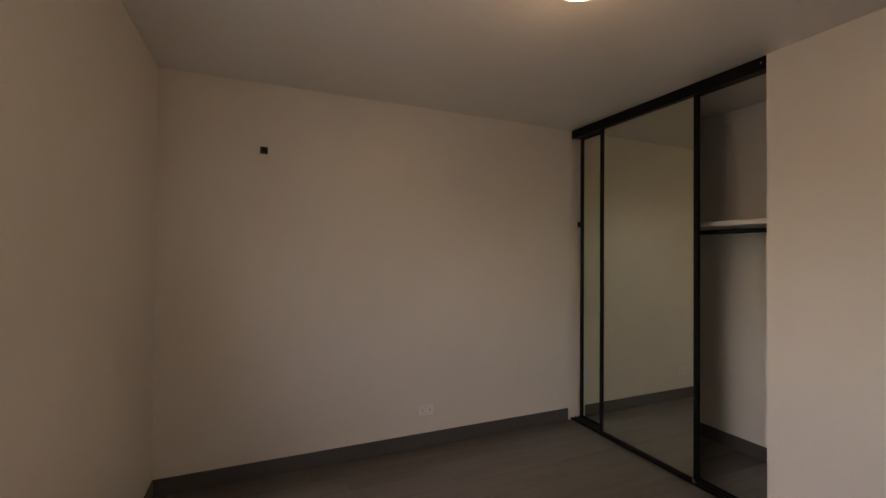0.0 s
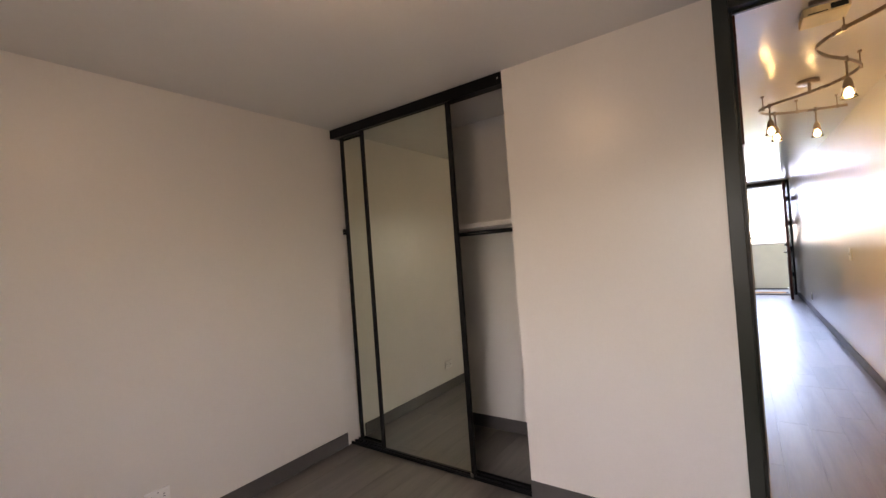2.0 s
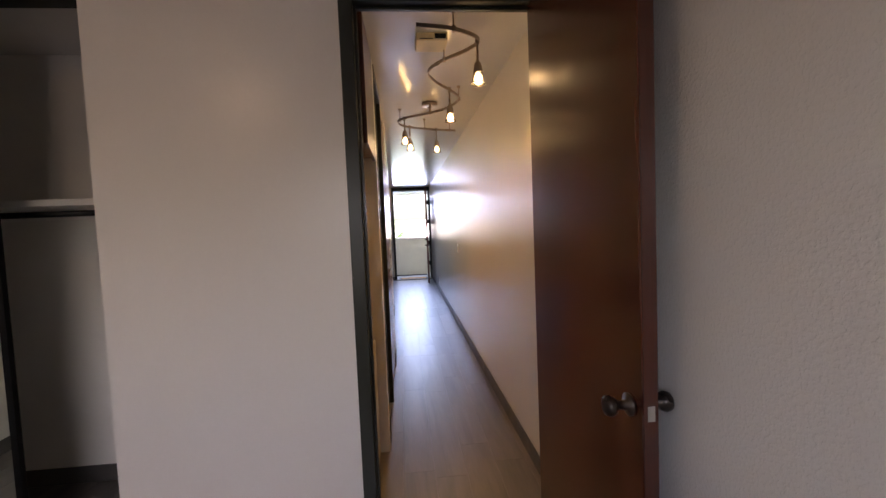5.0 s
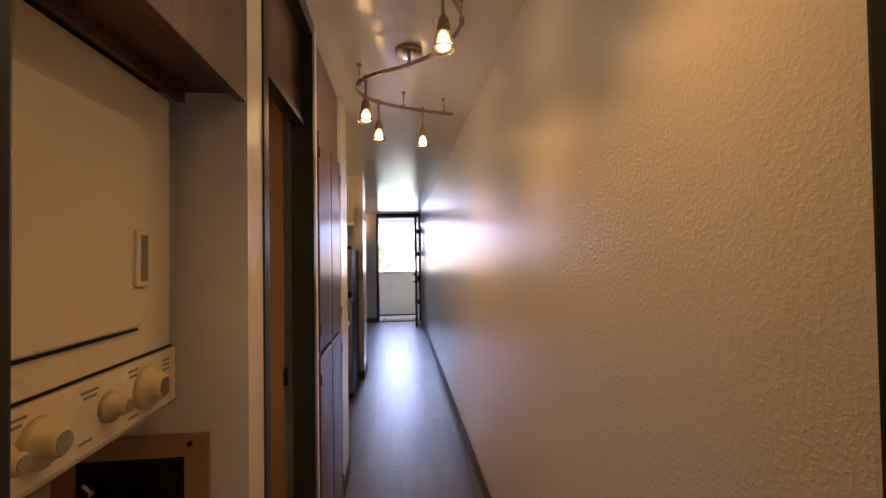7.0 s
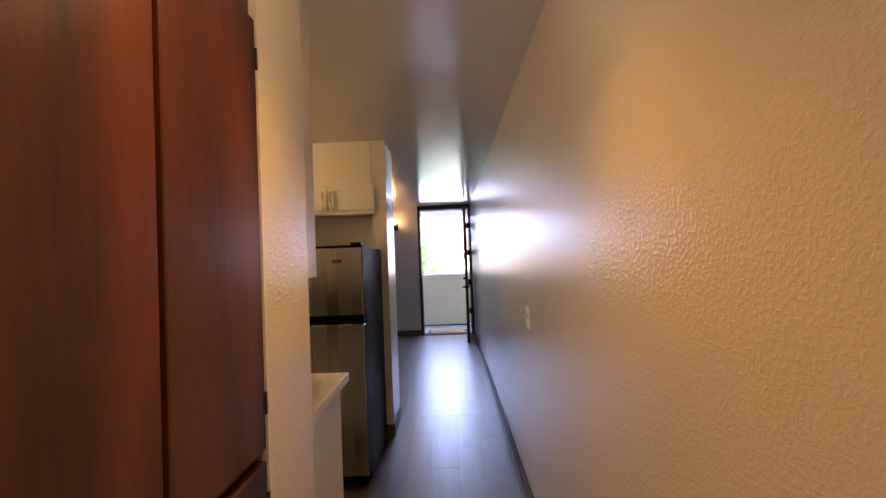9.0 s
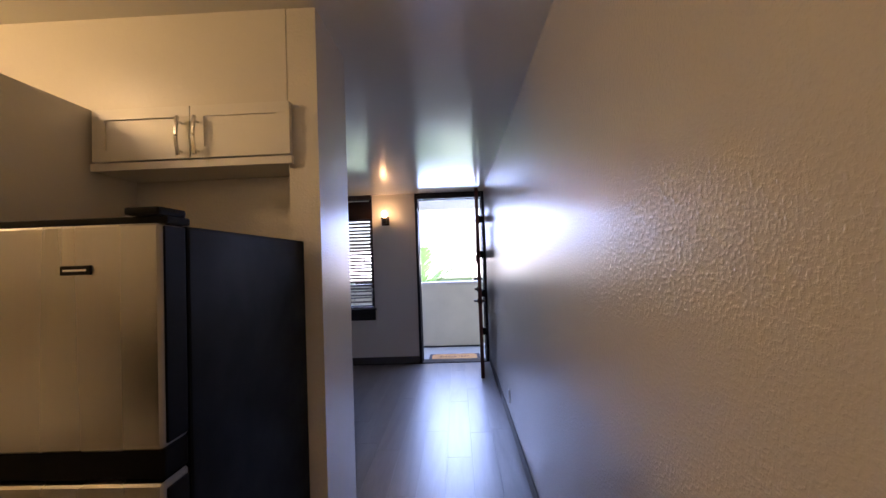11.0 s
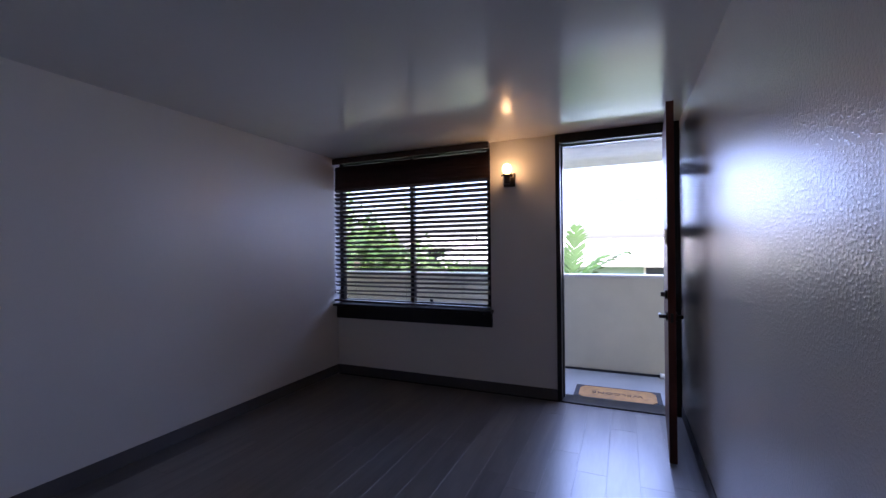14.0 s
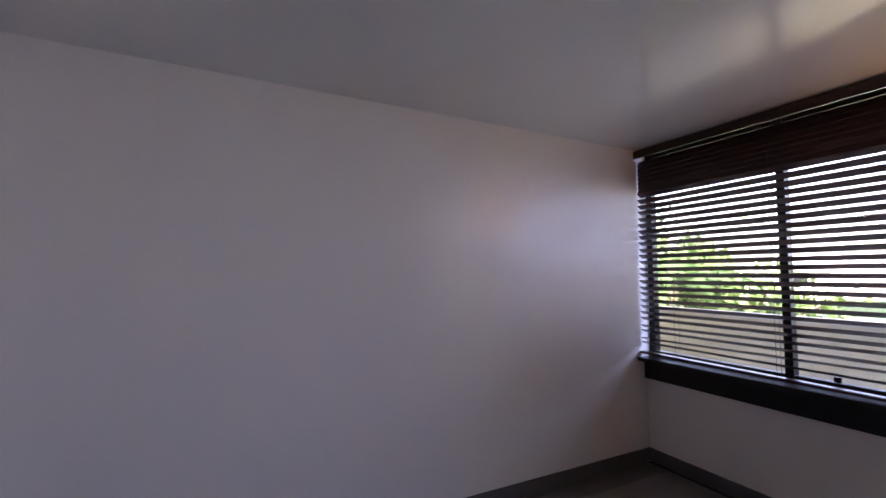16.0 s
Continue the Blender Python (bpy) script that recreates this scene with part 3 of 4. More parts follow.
for bx in ((-1.26, -1.215, 3.6050, 3.6190, 0.83, 1.054), (-0.985, -0.935, 3.6050, 3.6190, 0.83, 1.054), (-1.215, -0.985, 3.6050, 3.6190, 1.006, 1.054), (-1.215, -0.985, 3.6050, 3.6190, 0.83, 0.86)):
    bm = box(*bx, bevel=0.002, bm=bm)
part("frame_board", bm, M_TAN, hk)
# no real hole: its shade is a flat black plate in the frame
part("cavity", box(-1.215, -0.985, 3.6140, 3.6190, 0.86, 1.006), M_BLACK, hk, "black plate coloured as the shaded cavity")
part("hose", sweep(smooth_line([(-1.18, 3.5900, 0.80), (-1.16, 3.5950, 0.90), (-1.10, 3.5980, 0.925), (-1.04, 3.5950, 0.90), (-1.02, 3.5900, 0.80)], 8), 0.012, 0.012), M_PLASTIC, hk, "black rubber hose")
part("hose", sweep(smooth_line([(-1.20, 3.5920, 0.78), (-1.175, 3.6000, 0.93), (-1.19, 3.6050, 0.96)], 6), 0.005, 0.005), M_CHROME, hk, "thin braided hose")
for z in (0.85, 1.035):
    part("screw", lathe([(0.006, 0), (0.006, 0.003)], pose(-0.972, 3.6050, z, 90), 10), M_BLACK, hk)

# ---- bathroom ----
bi = thing("bathroom_door", (-0.97, 4.38, 0.01), "tan laminate bathroom door standing open", "door", turn=90 + 8)
part("leaf", box(-0.0, 0.024, 0.0, 0.24, 0, 2.35, 0.003), M_TAN, bi)
part("latch_plate", box(-0.003, 0.002, 0.226, 0.242, 1.21, 1.32, 0.0005), M_BRONZE, bi, "dark latch plate")
part("hinge", box(-0.004, 0.01, -0.012, 0.004, 0.92, 0.99, 0.002), M_BLACK, bi)
va = thing("bathroom_vanity", (-2.1, 5.2, 0), "dark red wooden vanity with a white basin top", "vanity")
part("body", box(-2.6, -1.36, 4.98, 5.448, 0.0, 0.80, 0.004), M_CHERRY, va)
part("vanity_door", box(-2.58, -2.04, 4.962, 4.98, 0.08, 0.76, 0.003), M_CHERRY, va)
part("vanity_door", box(-2.02, -1.38, 4.962, 4.98, 0.08, 0.76, 0.003), M_CHERRY, va)
part("basin_top", box(-2.62, -1.348, 4.94, 5.449, 0.80, 0.84, 0.012, segs=3), M_PORCELAIN, va)
part("basin", lathe([(0.10, 0.80), (0.19, 0.845), (0.215, 0.862), (0.225, 0.855), (0.215, 0.842)], pose(-1.9, 5.17, 0) @ Matrix.Diagonal((1.15, 0.9, 1, 1)), 36), M_PORCELAIN, va, "white oval basin rim", True)
bl = thing("vanity_light", (-1.9, 5.40, 1.95), "lit frosted bathroom wall light over the vanity", "wall lamp")
part("back_plate", box(-2.15, -1.65, 5.425, 5.449, 1.95, 2.05, 0.004), M_NICKEL, bl)
part("diffuser", box(-2.12, -1.68, 5.36, 5.425, 1.965, 2.035, 0.012), M_DOME, bl, "glowing frosted diffuser")
lamp("POINT", "vanity_light_lamp", pose(-1.9, 5.25, 2.0), BATH_W, (1.0, 0.62, 0.19), size=0.08)

# ---- tall hall cabinets ----
tc = thing("tall_cabinet", (-1.1, 4.83, 0), "built-in tall reddish cherry wood pantry cabinet with four doors", "cabinet")
part("body", box(-1.318, -0.880, 4.478, 5.208, 0.0, 2.436, 0.002), M_CHERRY, tc)
part("upper_panel", box(-0.8795, -0.866, 4.48, 5.206, 2.03, 2.434, 0.002), M_CHERRY, tc)
for y0, y1 in ((4.522, 4.862), (4.876, 5.204)):
    for z0, z1 in ((1.026, 2.022), (0.02, 1.0)):
        dr = part("cabinet_door", box(-0.878, -0.852, y0, y1, z0, z1, 0.006, segs=3), M_CHERRY, tc)
        hy = y0 + 0.004 if y0 < 4.6 else y1 - 0.004
        for z in (z0 + 0.08, z1 - 0.12):
            part("hinge", box(-0.8505, -0.846, hy - 0.004, hy + 0.004, z, z + 0.05, 0.001), M_BRONZE, dr)

# ---- track light ----
TZ = 2.345
tl = thing("track_light", (-0.43, 4.56, H), "serpentine brushed nickel track light with five glass spot heads", "track light")
curve = smooth_line([(-0.60, 3.02, TZ), (-0.42, 3.06, TZ), (-0.28, 3.17, TZ), (-0.32, 3.30, TZ), (-0.45, 3.46, TZ), (-0.51, 3.62, TZ), (-0.45, 3.80, TZ),
                     (-0.33, 3.980, TZ), (-0.25, 4.170, TZ), (-0.31, 4.390, TZ), (-0.46, 4.560, TZ), (-0.62, 4.670, TZ), (-0.71, 4.800, TZ), (-0.68, 4.950, TZ),
                     (-0.56, 5.060, TZ), (-0.36, 5.150, TZ), (-0.15, 5.210, TZ)], 8)
part("rail", sweep(curve, 0.004, 0.0095), M_NICKEL, tl)
cano = part("canopy", lathe([(0.058, 2.415), (0.064, 2.420), (0.064, 2.4385)], pose(-0.44, 4.590, 0), 36), M_NICKEL, tl, smooth=True)
part("stem", rod((-0.44, 4.550, 2.335), (-0.44, 4.550, 2.42), 0.010, 14), M_NICKEL, tl)
for x, y in ((-0.42, 3.06), (-0.43, 3.43), (-0.25, 4.170), (-0.69, 4.760), (-0.46, 5.110), (-0.21, 5.193)):
    so = part("standoff", rod((x, y, TZ + 0.005), (x, y, 2.4385), 0.0035, 10), M_NICKEL, tl)
    part("foot", lathe([(0.012, 2.425), (0.013, 2.4385)], pose(x, y, 0), 14), M_NICKEL, so)
    part("clip", box(x - 0.009, x + 0.009, y - 0.009, y + 0.009, TZ - 0.014, TZ + 0.014, 0.002), M_NICKEL, so)
HEADS = [(-0.285, 3.19), (-0.345, 3.960), (-0.655, 4.715), (-0.605, 5.035), (-0.345, 5.155)]
for x, y in HEADS:
    hd = part("spot_head", lathe([(0.006, 2.245), (0.010, 2.242), (0.018, 2.230), (0.023, 2.205), (0.025, 2.188), (0.024, 2.185)], pose(x, y, 0), 22), M_NICKEL, tl, "dark nickel spot head", True)
    part("stem", rod((x, y, 2.24), (x, y, TZ + 0.012), 0.006, 10), M_NICKEL, hd)
    part("clamp", box(x - 0.010, x + 0.010, y - 0.010, y + 0.010, TZ - 0.018, TZ + 0.018, 0.003), M_NICKEL, hd)
    sh = part("shade", lathe([(0.024, 2.190), (0.030, 2.165), (0.034, 2.140), (0.040, 2.128), (0.037, 2.129), (0.031, 2.140), (0.027, 2.165), (0.021, 2.188)], pose(x, y, 0), 26), M_SHADE, hd,
              "small flared glass shade", True)
    sh.visible_shadow = False
    bu = part("bulb", lathe([(0.006, 2.185), (0.014, 2.175), (0.021, 2.155), (0.022, 2.140), (0.016, 2.132), (0.005, 2.129)], pose(x, y, 0), 18), M_BULB, hd, "glowing bulb", True)
    bu.visible_shadow = False
    lamp("SPOT", "track_head_light", pose(x, y, 2.180), TRACK_W, WARM, size=0.02, cone=125)
sm = thing("ceiling_box", (-0.50, 3.38, 2.4), "tan plastic detector box with dark grille on the ceiling", "smoke detector")
part("body", box(-0.59, -0.42, 3.30, 3.46, 2.397, 2.4385, 0.008), M_KNOB, sm)
part("grille", box(-0.49, -0.43, 3.297, 3.3015, 2.405, 2.43, 0.001), M_BLACK, sm)
part("slot", box(-0.57, -0.50, 3.298, 3.3012, 2.403, 2.407), M_BLACK, sm)

# ---- hall wall plates ----
wall_plate("light_switch", (0, 6.53, 1.105), "x-", "white light switch plate on the textured hall wall", 0.075, 0.12)
wall_plate("power_outlet", (0, 9.83, 0.255), "x-", "white power outlet low on the textured wall", 0.072, 0.115, "outlet")

# ---- kitchen ----
kb = thing("kitchen_base_cabinet", (-2.2, 5.9, 0), "white painted kitchen base cabinets", "cabinet")
part("body", box(-3.448, -0.955, 5.517, 6.22, 0.09, 0.868, 0.002), M_WHITE, kb)
part("toe_kick", box(-3.448, -0.96, 5.517, 6.16, 0.0, 0.09), M_BASE, kb)
for i in range(4):
    x1 = -0.975 - i * 0.6
    d = part("cabinet_door", box(x1 - 0.585, x1, 6.221, 6.24, 0.11, 0.855, 0.003), M_WHITE, kb)
    part("handle", rod((x1 - 0.06, 6.262, 0.70), (x1 - 0.06, 6.262, 0.83), 0.005, 10), M_NICKEL, d)
wt = thing("worktop", (-2.2, 5.9, 0.87), "white kitchen worktop with a rounded edge", "worktop")
part("slab", box(-3.448, -0.925, 5.517, 6.28, 0.870, 0.91, 0.006, segs=3), M_COUNTER, wt)
ku = thing("kitchen_wall_cabinet", (-2.2, 5.7, 1.39), "white painted kitchen wall cabinets", "cabinet")
part("body", box(-3.448, -0.931, 5.517, 5.838, 1.392, 2.20, 0.002), M_WHITE, ku)
for i in range(4):
    x1 = -0.933 - i * 0.6
    d = part("cabinet_door", box(x1 - 0.595, x1, 5.839, 5.858, 1.392, 2.195, 0.003), M_WHITE, ku)
    part("handle", rod((x1 - 0.06, 5.88, 1.42), (x1 - 0.06, 5.88, 1.55), 0.005, 10), M_NICKEL, d)
structure("wall_kitchen_soffit", [(-3.45, -0.931, 5.515, 5.85, 2.202, H)], M_SMOOTH, "cream soffit over the kitchen wall cabinets")
mw = thing("microwave", (-1.4, 6.05, 0.912), "silver microwave oven with black front on the worktop", "microwave")
part("case", box(-1.66, -1.14, 5.80, 6.17, 0.922, 1.222, 0.006), M_STEEL, mw)
part("front", box(-1.66, -1.14, 6.171, 6.205, 0.918, 1.226, 0.008), M_PLASTIC, mw, "black glass front")
for i in range(6):
    part("vent", box(-1.1405, -1.1385, 5.955, 6.10, 0.985 + i * 0.032, 0.997 + i * 0.032), M_BLACK, mw)
for x in (-1.6, -1.22):
    for y in (5.84, 6.15):
        part("foot", rod((x, y, 0.9105), (x, y, 0.923), 0.012, 10), M_PLASTIC, mw)

fr = thing("refrigerator", (-1.3, 7.25, 0), "stainless steel top-freezer refrigerator with black sides", "refrigerator")
part("body", box(-1.625, -0.975, 6.985, 7.658, 0.03, 1.535, 0.008), M_PLASTIC, fr, "black cabinet with matt sides")
part("top_cap", box(-1.62, -0.978, 6.93, 7.0, 1.536, 1.552, 0.004), M_PLASTIC, fr)
part("freezer_door", box(-1.625, -0.975, 6.90, 6.98, 1.105, 1.535, 0.012, segs=3), M_STEEL, fr, "stainless steel freezer door")
part("fridge_door", box(-1.625, -0.975, 6.90, 6.98, 0.09, 1.045, 0.012, segs=3), M_STEEL, fr, "stainless steel fridge door")
part("handle_recess", box(-1.62, -0.98, 6.915, 6.985, 1.047, 1.103, 0.004), M_PLASTIC, fr, "black handle band between the doors")
part("door_edge", box(-0.9755, -0.9725, 6.915, 6.975, 0.10, 1.03, 0.001), M_PLASTIC, fr)
part("door_edge", box(-0.9755, -0.9725, 6.915, 6.975, 1.115, 1.53, 0.001), M_PLASTIC, fr)
part("hinge_cover", box(-1.05, -0.98, 6.91, 6.99, 1.552, 1.568, 0.005), M_PLASTIC, fr)
part("badge", box(-1.165, -1.105, 6.8955, 6.9005, 1.44, 1.458, 0.002), M_BLACK, fr, "small dark badge")
part("badge_bar", box(-1.158, -1.112, 6.8945, 6.8956, 1.447, 1.451), M_CHROME, fr)
part("toe_grille", box(-1.60, -0.99, 6.94, 6.985, 0.03, 0.085, 0.003), M_PLASTIC, fr)
for x in (-1.57, -1.03):
    part("foot", rod((x, 7.0, 0), (x, 7.0, 0.035), 0.018, 12), M_PLASTIC, fr)
    part("foot", rod((x, 7.5, 0), (x, 7.5, 0.035), 0.018, 12), M_PLASTIC, fr)

fc = thing("fridge_cabinet", (-1.4, 7.75, 1.84), "white two-door cabinet with nickel handles over the refrigerator", "cabinet")
part("body", box(-1.80, -1.042, 7.695, 7.918, 1.835, 2.075, 0.002), M_WHITE, fc)
part("bottom_rail", box(-1.80, -1.018, 7.672, 7.695, 1.832, 1.862, 0.002), M_WHITE, fc)
for x0, x1, hx in ((-1.785, -1.405, -1.435), (-1.40, -1.022, -1.37)):
    d = part("cabinet_door", box(x0, x1, 7.672, 7.692, 1.866, 2.066, 0.002), M_WHITE, fc)
    for bx in ((x0, x1, 2.024, 2.066), (x0, x1, 1.866, 1.908), (x0, x0 + 0.05, 1.908, 2.024), (x1 - 0.05, x1, 1.908, 2.024)):
        part("shaker_rail", box(bx[0], bx[1], 7.664, 7.6715, bx[2], bx[3], 0.001), M_WHITE, d)
    h = part("handle", sweep(smooth_line([(hx, 7.640, 1.872), (hx, 7.632, 1.91), (hx, 7.629, 1.945), (hx, 7.632, 1.98), (hx, 7.640, 2.018)], 6), 0.005, 0.005), M_CHROME, d,
             "polished bow handle")
    for z in (1.89, 2.0):
        part("post", rod((hx, 7.635, z), (hx, 7.664, z), 0.004, 8), M_CHROME, h)
structure("wall_fridge_soffit", [(-3.45, -1.041, 7.697, 7.92, 2.077, H)], M_SMOOTH, "cream soffit over the refrigerator cabinet")
structure("wall_fridge_side", [(-1.90, -1.81, 7.0, 7.92, 0, 2.076)], M_SMOOTH, "cream end wall beside the refrigerator")
kl = thing("kitchen_ceiling_lamp", (-2.3, 6.75, 2.36), "lit round frosted kitchen ceiling lamp", "ceiling lamp")
part("shade", lathe([(0.05, 2.37), (0.12, 2.385), (0.155, 2.41), (0.16, 2.4385)], pose(-2.3, 6.75, 0), 36), M_DOME, kl, smooth=True).visible_shadow = False
lamp("POINT", "kitchen_lamp_light", pose(-2.3, 6.75, 2.36), KITCHEN_W, (1.0, 0.62, 0.17), size=0.12)

# ---- living room ----
fs = thing("wall_shelf", (-1.9, 8.25, 1.30), "black wall-mounted shelf with slanted ends beside the partition", "shelf")
bm = bmesh.new()
outline = [(8.116, 1.335), (8.345, 1.335), (8.40, 1.372), (8.116, 1.372)]
a = [bm.verts.new((-0.975 + (0.0 if z > 1.36 else -0.05), y, z)) for y, z in outline]
b = [bm.verts.new((-2.6, y, z)) for y, z in outline]
bm.faces.new(a), bm.faces.new(b)
for i in range(4):
    bm.faces.new((a[i], a[(i + 1) % 4], b[(i + 1) % 4], b[i]))
part("body", bm, M_PLASTIC, fs)
part("bracket_rail", box(-2.5, -1.15, 8.114, 8.119, 1.29, 1.335, 0.001), M_BLACK, fs)

# window with its frame, sill board and wooden blind
wi = thing("window_1", (-2.54, 12.24, 0.8), "dark-framed two-pane sliding window behind a wooden blind", "window", kind="structure")
for bx in ((-3.449, -3.40), (-2.535, -2.49), (-1.674, -1.626)):
    part("window_frame", box(bx[0], bx[1], 12.21, 12.27, 0.802, 2.413, 0.004), M_BLACKFRAME, wi)
for x0, x1 in ((-3.40, -2.535), (-2.49, -1.674)):
    part("window_frame", box(x0, x1, 12.215, 12.265, 0.802, 0.845, 0.003), M_BLACKFRAME, wi)
    part("window_frame", box(x0, x1, 12.215, 12.265, 2.375, 2.413, 0.003), M_BLACKFRAME, wi)
    part("pane", box(x0, x1, 12.238, 12.242, 0.845, 2.375), M_GLASS, wi, "clear glass pane").visible_shadow = False
part("catch", box(-2.30, -2.27, 12.195, 12.215, 0.85, 0.88, 0.003), M_BLACK, wi)
sb = thing("window_sill_board", (-2.54, 12.1, 0.64), "thick black painted sill and apron board under the window", "window sill")
part("sill", box(-3.448, -1.600, 12.06, 12.21, 0.775, 0.803, 0.006), M_BLACKFRAME, sb)
part("apron", box(-3.448, -1.612, 12.135, 12.168, 0.635, 0.775, 0.004), M_BLACKFRAME, sb)

bd2 = thing("wooden_blind", (-2.54, 12.11, 2.42), "dark stained wooden venetian blind, open and partly raised", "blind")
part("valance", box(-3.449, -1.612, 12.075, 12.09, 2.365, 2.428, 0.003), M_BLIND, bd2)
part("head_rail", box(-3.445, -1.62, 12.095, 12.15, 2.385, 2.428, 0.003), M_BLIND, bd2)
rng = random.Random(4)
z = 2.321
for i in range(7):
    w = Matrix.Translation((0, 12.115, z)) @ Matrix.Rotation(radians(62), 4, "X")
    part("slat", merge(None, box(-3.44, -1.618, -0.025, 0.025, -0.0015, 0.0015), w), M_BLIND, bd2)
    z -= 0.0355
n_slat = 25
for i in range(n_slat):
    low = max(0, i - 19)
    tilt = -31 + rng.uniform(-1.5, 1.5) + low * 2.0
    sag = rng.uniform(-0.25, 0.25) + (0.35 * (-1) ** i if low else 0)
    w = Matrix.Translation((-2.528, 12.115, z)) @ Matrix.Rotation(radians(sag), 4, "Y") @ Matrix.Rotation(radians(tilt), 4, "X")
    part("slat", merge(None, box(-0.910, 0.910, -0.026, 0.026, -0.0016, 0.0016), w), M_BLIND, bd2)
    z -= 0.0490 if i < 19 else 0.0465
part("bottom_rail", merge(None, box(-0.915, 0.915, -0.026, 0.026, -0.009, 0.009, 0.003), Matrix.Translation((-2.53, 12.115, 0.832)) @ Matrix.Rotation(radians(0.4), 4, "Y")), M_BLIND, bd2)
for x in (-3.15, -2.52, -1.90):
    for y in (12.089, 12.141):
        part("ladder_cord", rod((x, y, 0.84), (x, y, 2.39), 0.0012, 6), M_CORD, bd2)
part("pull_cord", rod((-1.74, 12.082, 1.50), (-1.74, 12.082, 2.39), 0.0015, 6), M_CORD, bd2)
part("tassel", lathe([(0.004, 1.47), (0.014, 1.475), (0.010, 1.50), (0.005, 1.515)], pose(-1.74, 12.082, 0), 14), M_BLACK, bd2, "dark tassel")

# wall lamp between window and door
sc = thing("wall_sconce", (-1.43, 12.17, 2.035), "lit bronze wall sconce with a bare round bulb", "wall lamp")
part("back_plate", box(-1.485, -1.375, 12.152, 12.169, 1.990, 2.120, 0.004), M_BRONZE, sc)
part("arm", rod((-1.43, 12.155, 2.035), (-1.43, 12.07, 2.035), 0.011, 12), M_BRONZE, sc)
part("cup", lathe([(0.026, 2.010), (0.030, 2.015), (0.030, 2.080), (0.026, 2.083)], pose(-1.43, 12.07, 0), 22), M_BRONZE, sc, smooth=True)
part("ring", lathe([(0.052, 2.079), (0.058, 2.082), (0.058, 2.088), (0.052, 2.091)], pose(-1.43, 12.07, 0), 28), M_BRONZE, sc, smooth=True)
part("bulb", lathe([(0.016, 2.091), (0.030, 2.110), (0.043, 2.140), (0.042, 2.165), (0.030, 2.185), (0.012, 2.195)], pose(-1.43, 12.07, 0), 24), M_SCONCEBULB, sc, "glowing round bulb", True).visible_shadow = False
lamp("POINT", "sconce_light", pose(-1.43, 12.07, 2.150), SCONCE_W, (1.0, 0.50, 0.16), size=0.045)
wall_plate("power_outlet", (-1.45, 12.17, 0.21), "y-", "white horizontal power outlet under the window corner", 0.115, 0.072, "blank")
wall_plate("light_switch", (-1.25, 12.17, 1.01), "y-", "white light switch plate between wall lamp and front door", 0.075, 0.12)
tagged(part("trim_seam", box(-1.6145, -1.6115, 12.1685, 12.1715, 0.1, 0.634), M_SMOOTH), "thin plaster seam below the window", "trim", kind="structure")

# front door, open against the wall
fd = thing("front_door", (-0.083, 12.14, 0.012), "open reddish-brown wooden front door with bronze lever and deadbolt", "door", turn=-3.0)
part("leaf", box(-0.045, 0, -0.89, 0, 0, 2.32, 0.003), M_FRONTDOOR, fd)
lv = part("lever_set", lathe([(0.030, 0), (0.031, 0.008), (0.014, 0.012), (0.012, 0.05)], pose(-0.045, -0.825, 0.93, 0, -90), 24), M_BRONZE, fd, "dark bronze lever handle", True)
part("lever", box(-0.098, -0.082, -0.835, -0.71, 0.922, 0.938, 0.005), M_BRONZE, lv)
db = part("deadbolt", lathe([(0.030, 0), (0.031, 0.012), (0.026, 0.016)], pose(-0.045, -0.825, 1.075, 0, -90), 24), M_BRONZE, fd, "dark bronze deadbolt", True)
part("thumb_turn", box(-0.085, -0.060, -0.832, -0.818, 1.06, 1.09, 0.004), M_BRONZE, db)
part("lever_set", lathe([(0.030, 0), (0.031, 0.008), (0.014, 0.012), (0.012, 0.045)], pose(0, -0.825, 0.93, 0, 90), 24), M_BRONZE, fd, "dark bronze lever handle", True)
part("viewer", lathe([(0.012, 0), (0.012, 0.006)], pose(-0.045, -0.45, 1.50, 0, -90), 16), M_CHROME, fd)
part("edge_plate", box(-0.031, -0.014, -0.8915, -0.8902, 0.90, 0.96), M_BRONZE, fd, "dark latch plate")
part("strike_chain", box(-0.062, -0.045, -0.86, -0.83, 1.40, 1.50, 0.004), M_CHROME, fd, "chrome door guard")
for z in (0.42, 0.96, 1.51, 2.02):
    hn = part("hinge", box(-0.012, 0.055, -0.02, 0.0, z - 0.05, z + 0.05, 0.003), M_BLACK, fd, "large black hinge")
    part("pin", rod((0.006, 0.012, z - 0.055), (0.006, 0.012, z + 0.055), 0.008, 10), M_BLACK, hn)

# ---- outside ----
structure("pavement_walkway", [(-9, 8, 12.20, 13.36, -0.2, -0.02)], M_WALKWAY, "grey painted concrete walkway outside the door", "walkway")
structure("wall_parapet", [(-9, 8, 13.345, 13.48, -0.2, 1.055)], M_PARAPET, "cream stucco balcony parapet")
tagged(part("trim_coping", box(-9, 8, 13.325, 13.50, 1.057, 1.092, 0.006), M_CAP), "pale coping along the parapet top", "coping", kind="structure")
structure("ceiling_walkway", [(-9, 8, 12.33, 13.42, 2.345, 2.62)], M_SOFFIT, "white soffit over the outside walkway", "soffit")
structure("wall_foundation", [(-9, 8, 12.30, 13.40, -3.0, -0.21)], M_PARAPET, "cream stucco lower storey of the building")
mat = thing("door_mat", (-0.51, 12.55, -0.02), "brown coir welcome mat with a black rubber border", "door mat")
part("border", box(-0.89, -0.12, 12.335, 12.755, -0.0195, -0.008, 0.004), M_RUBBER, mat, "black moulded rubber border")
bm = bmesh.new()
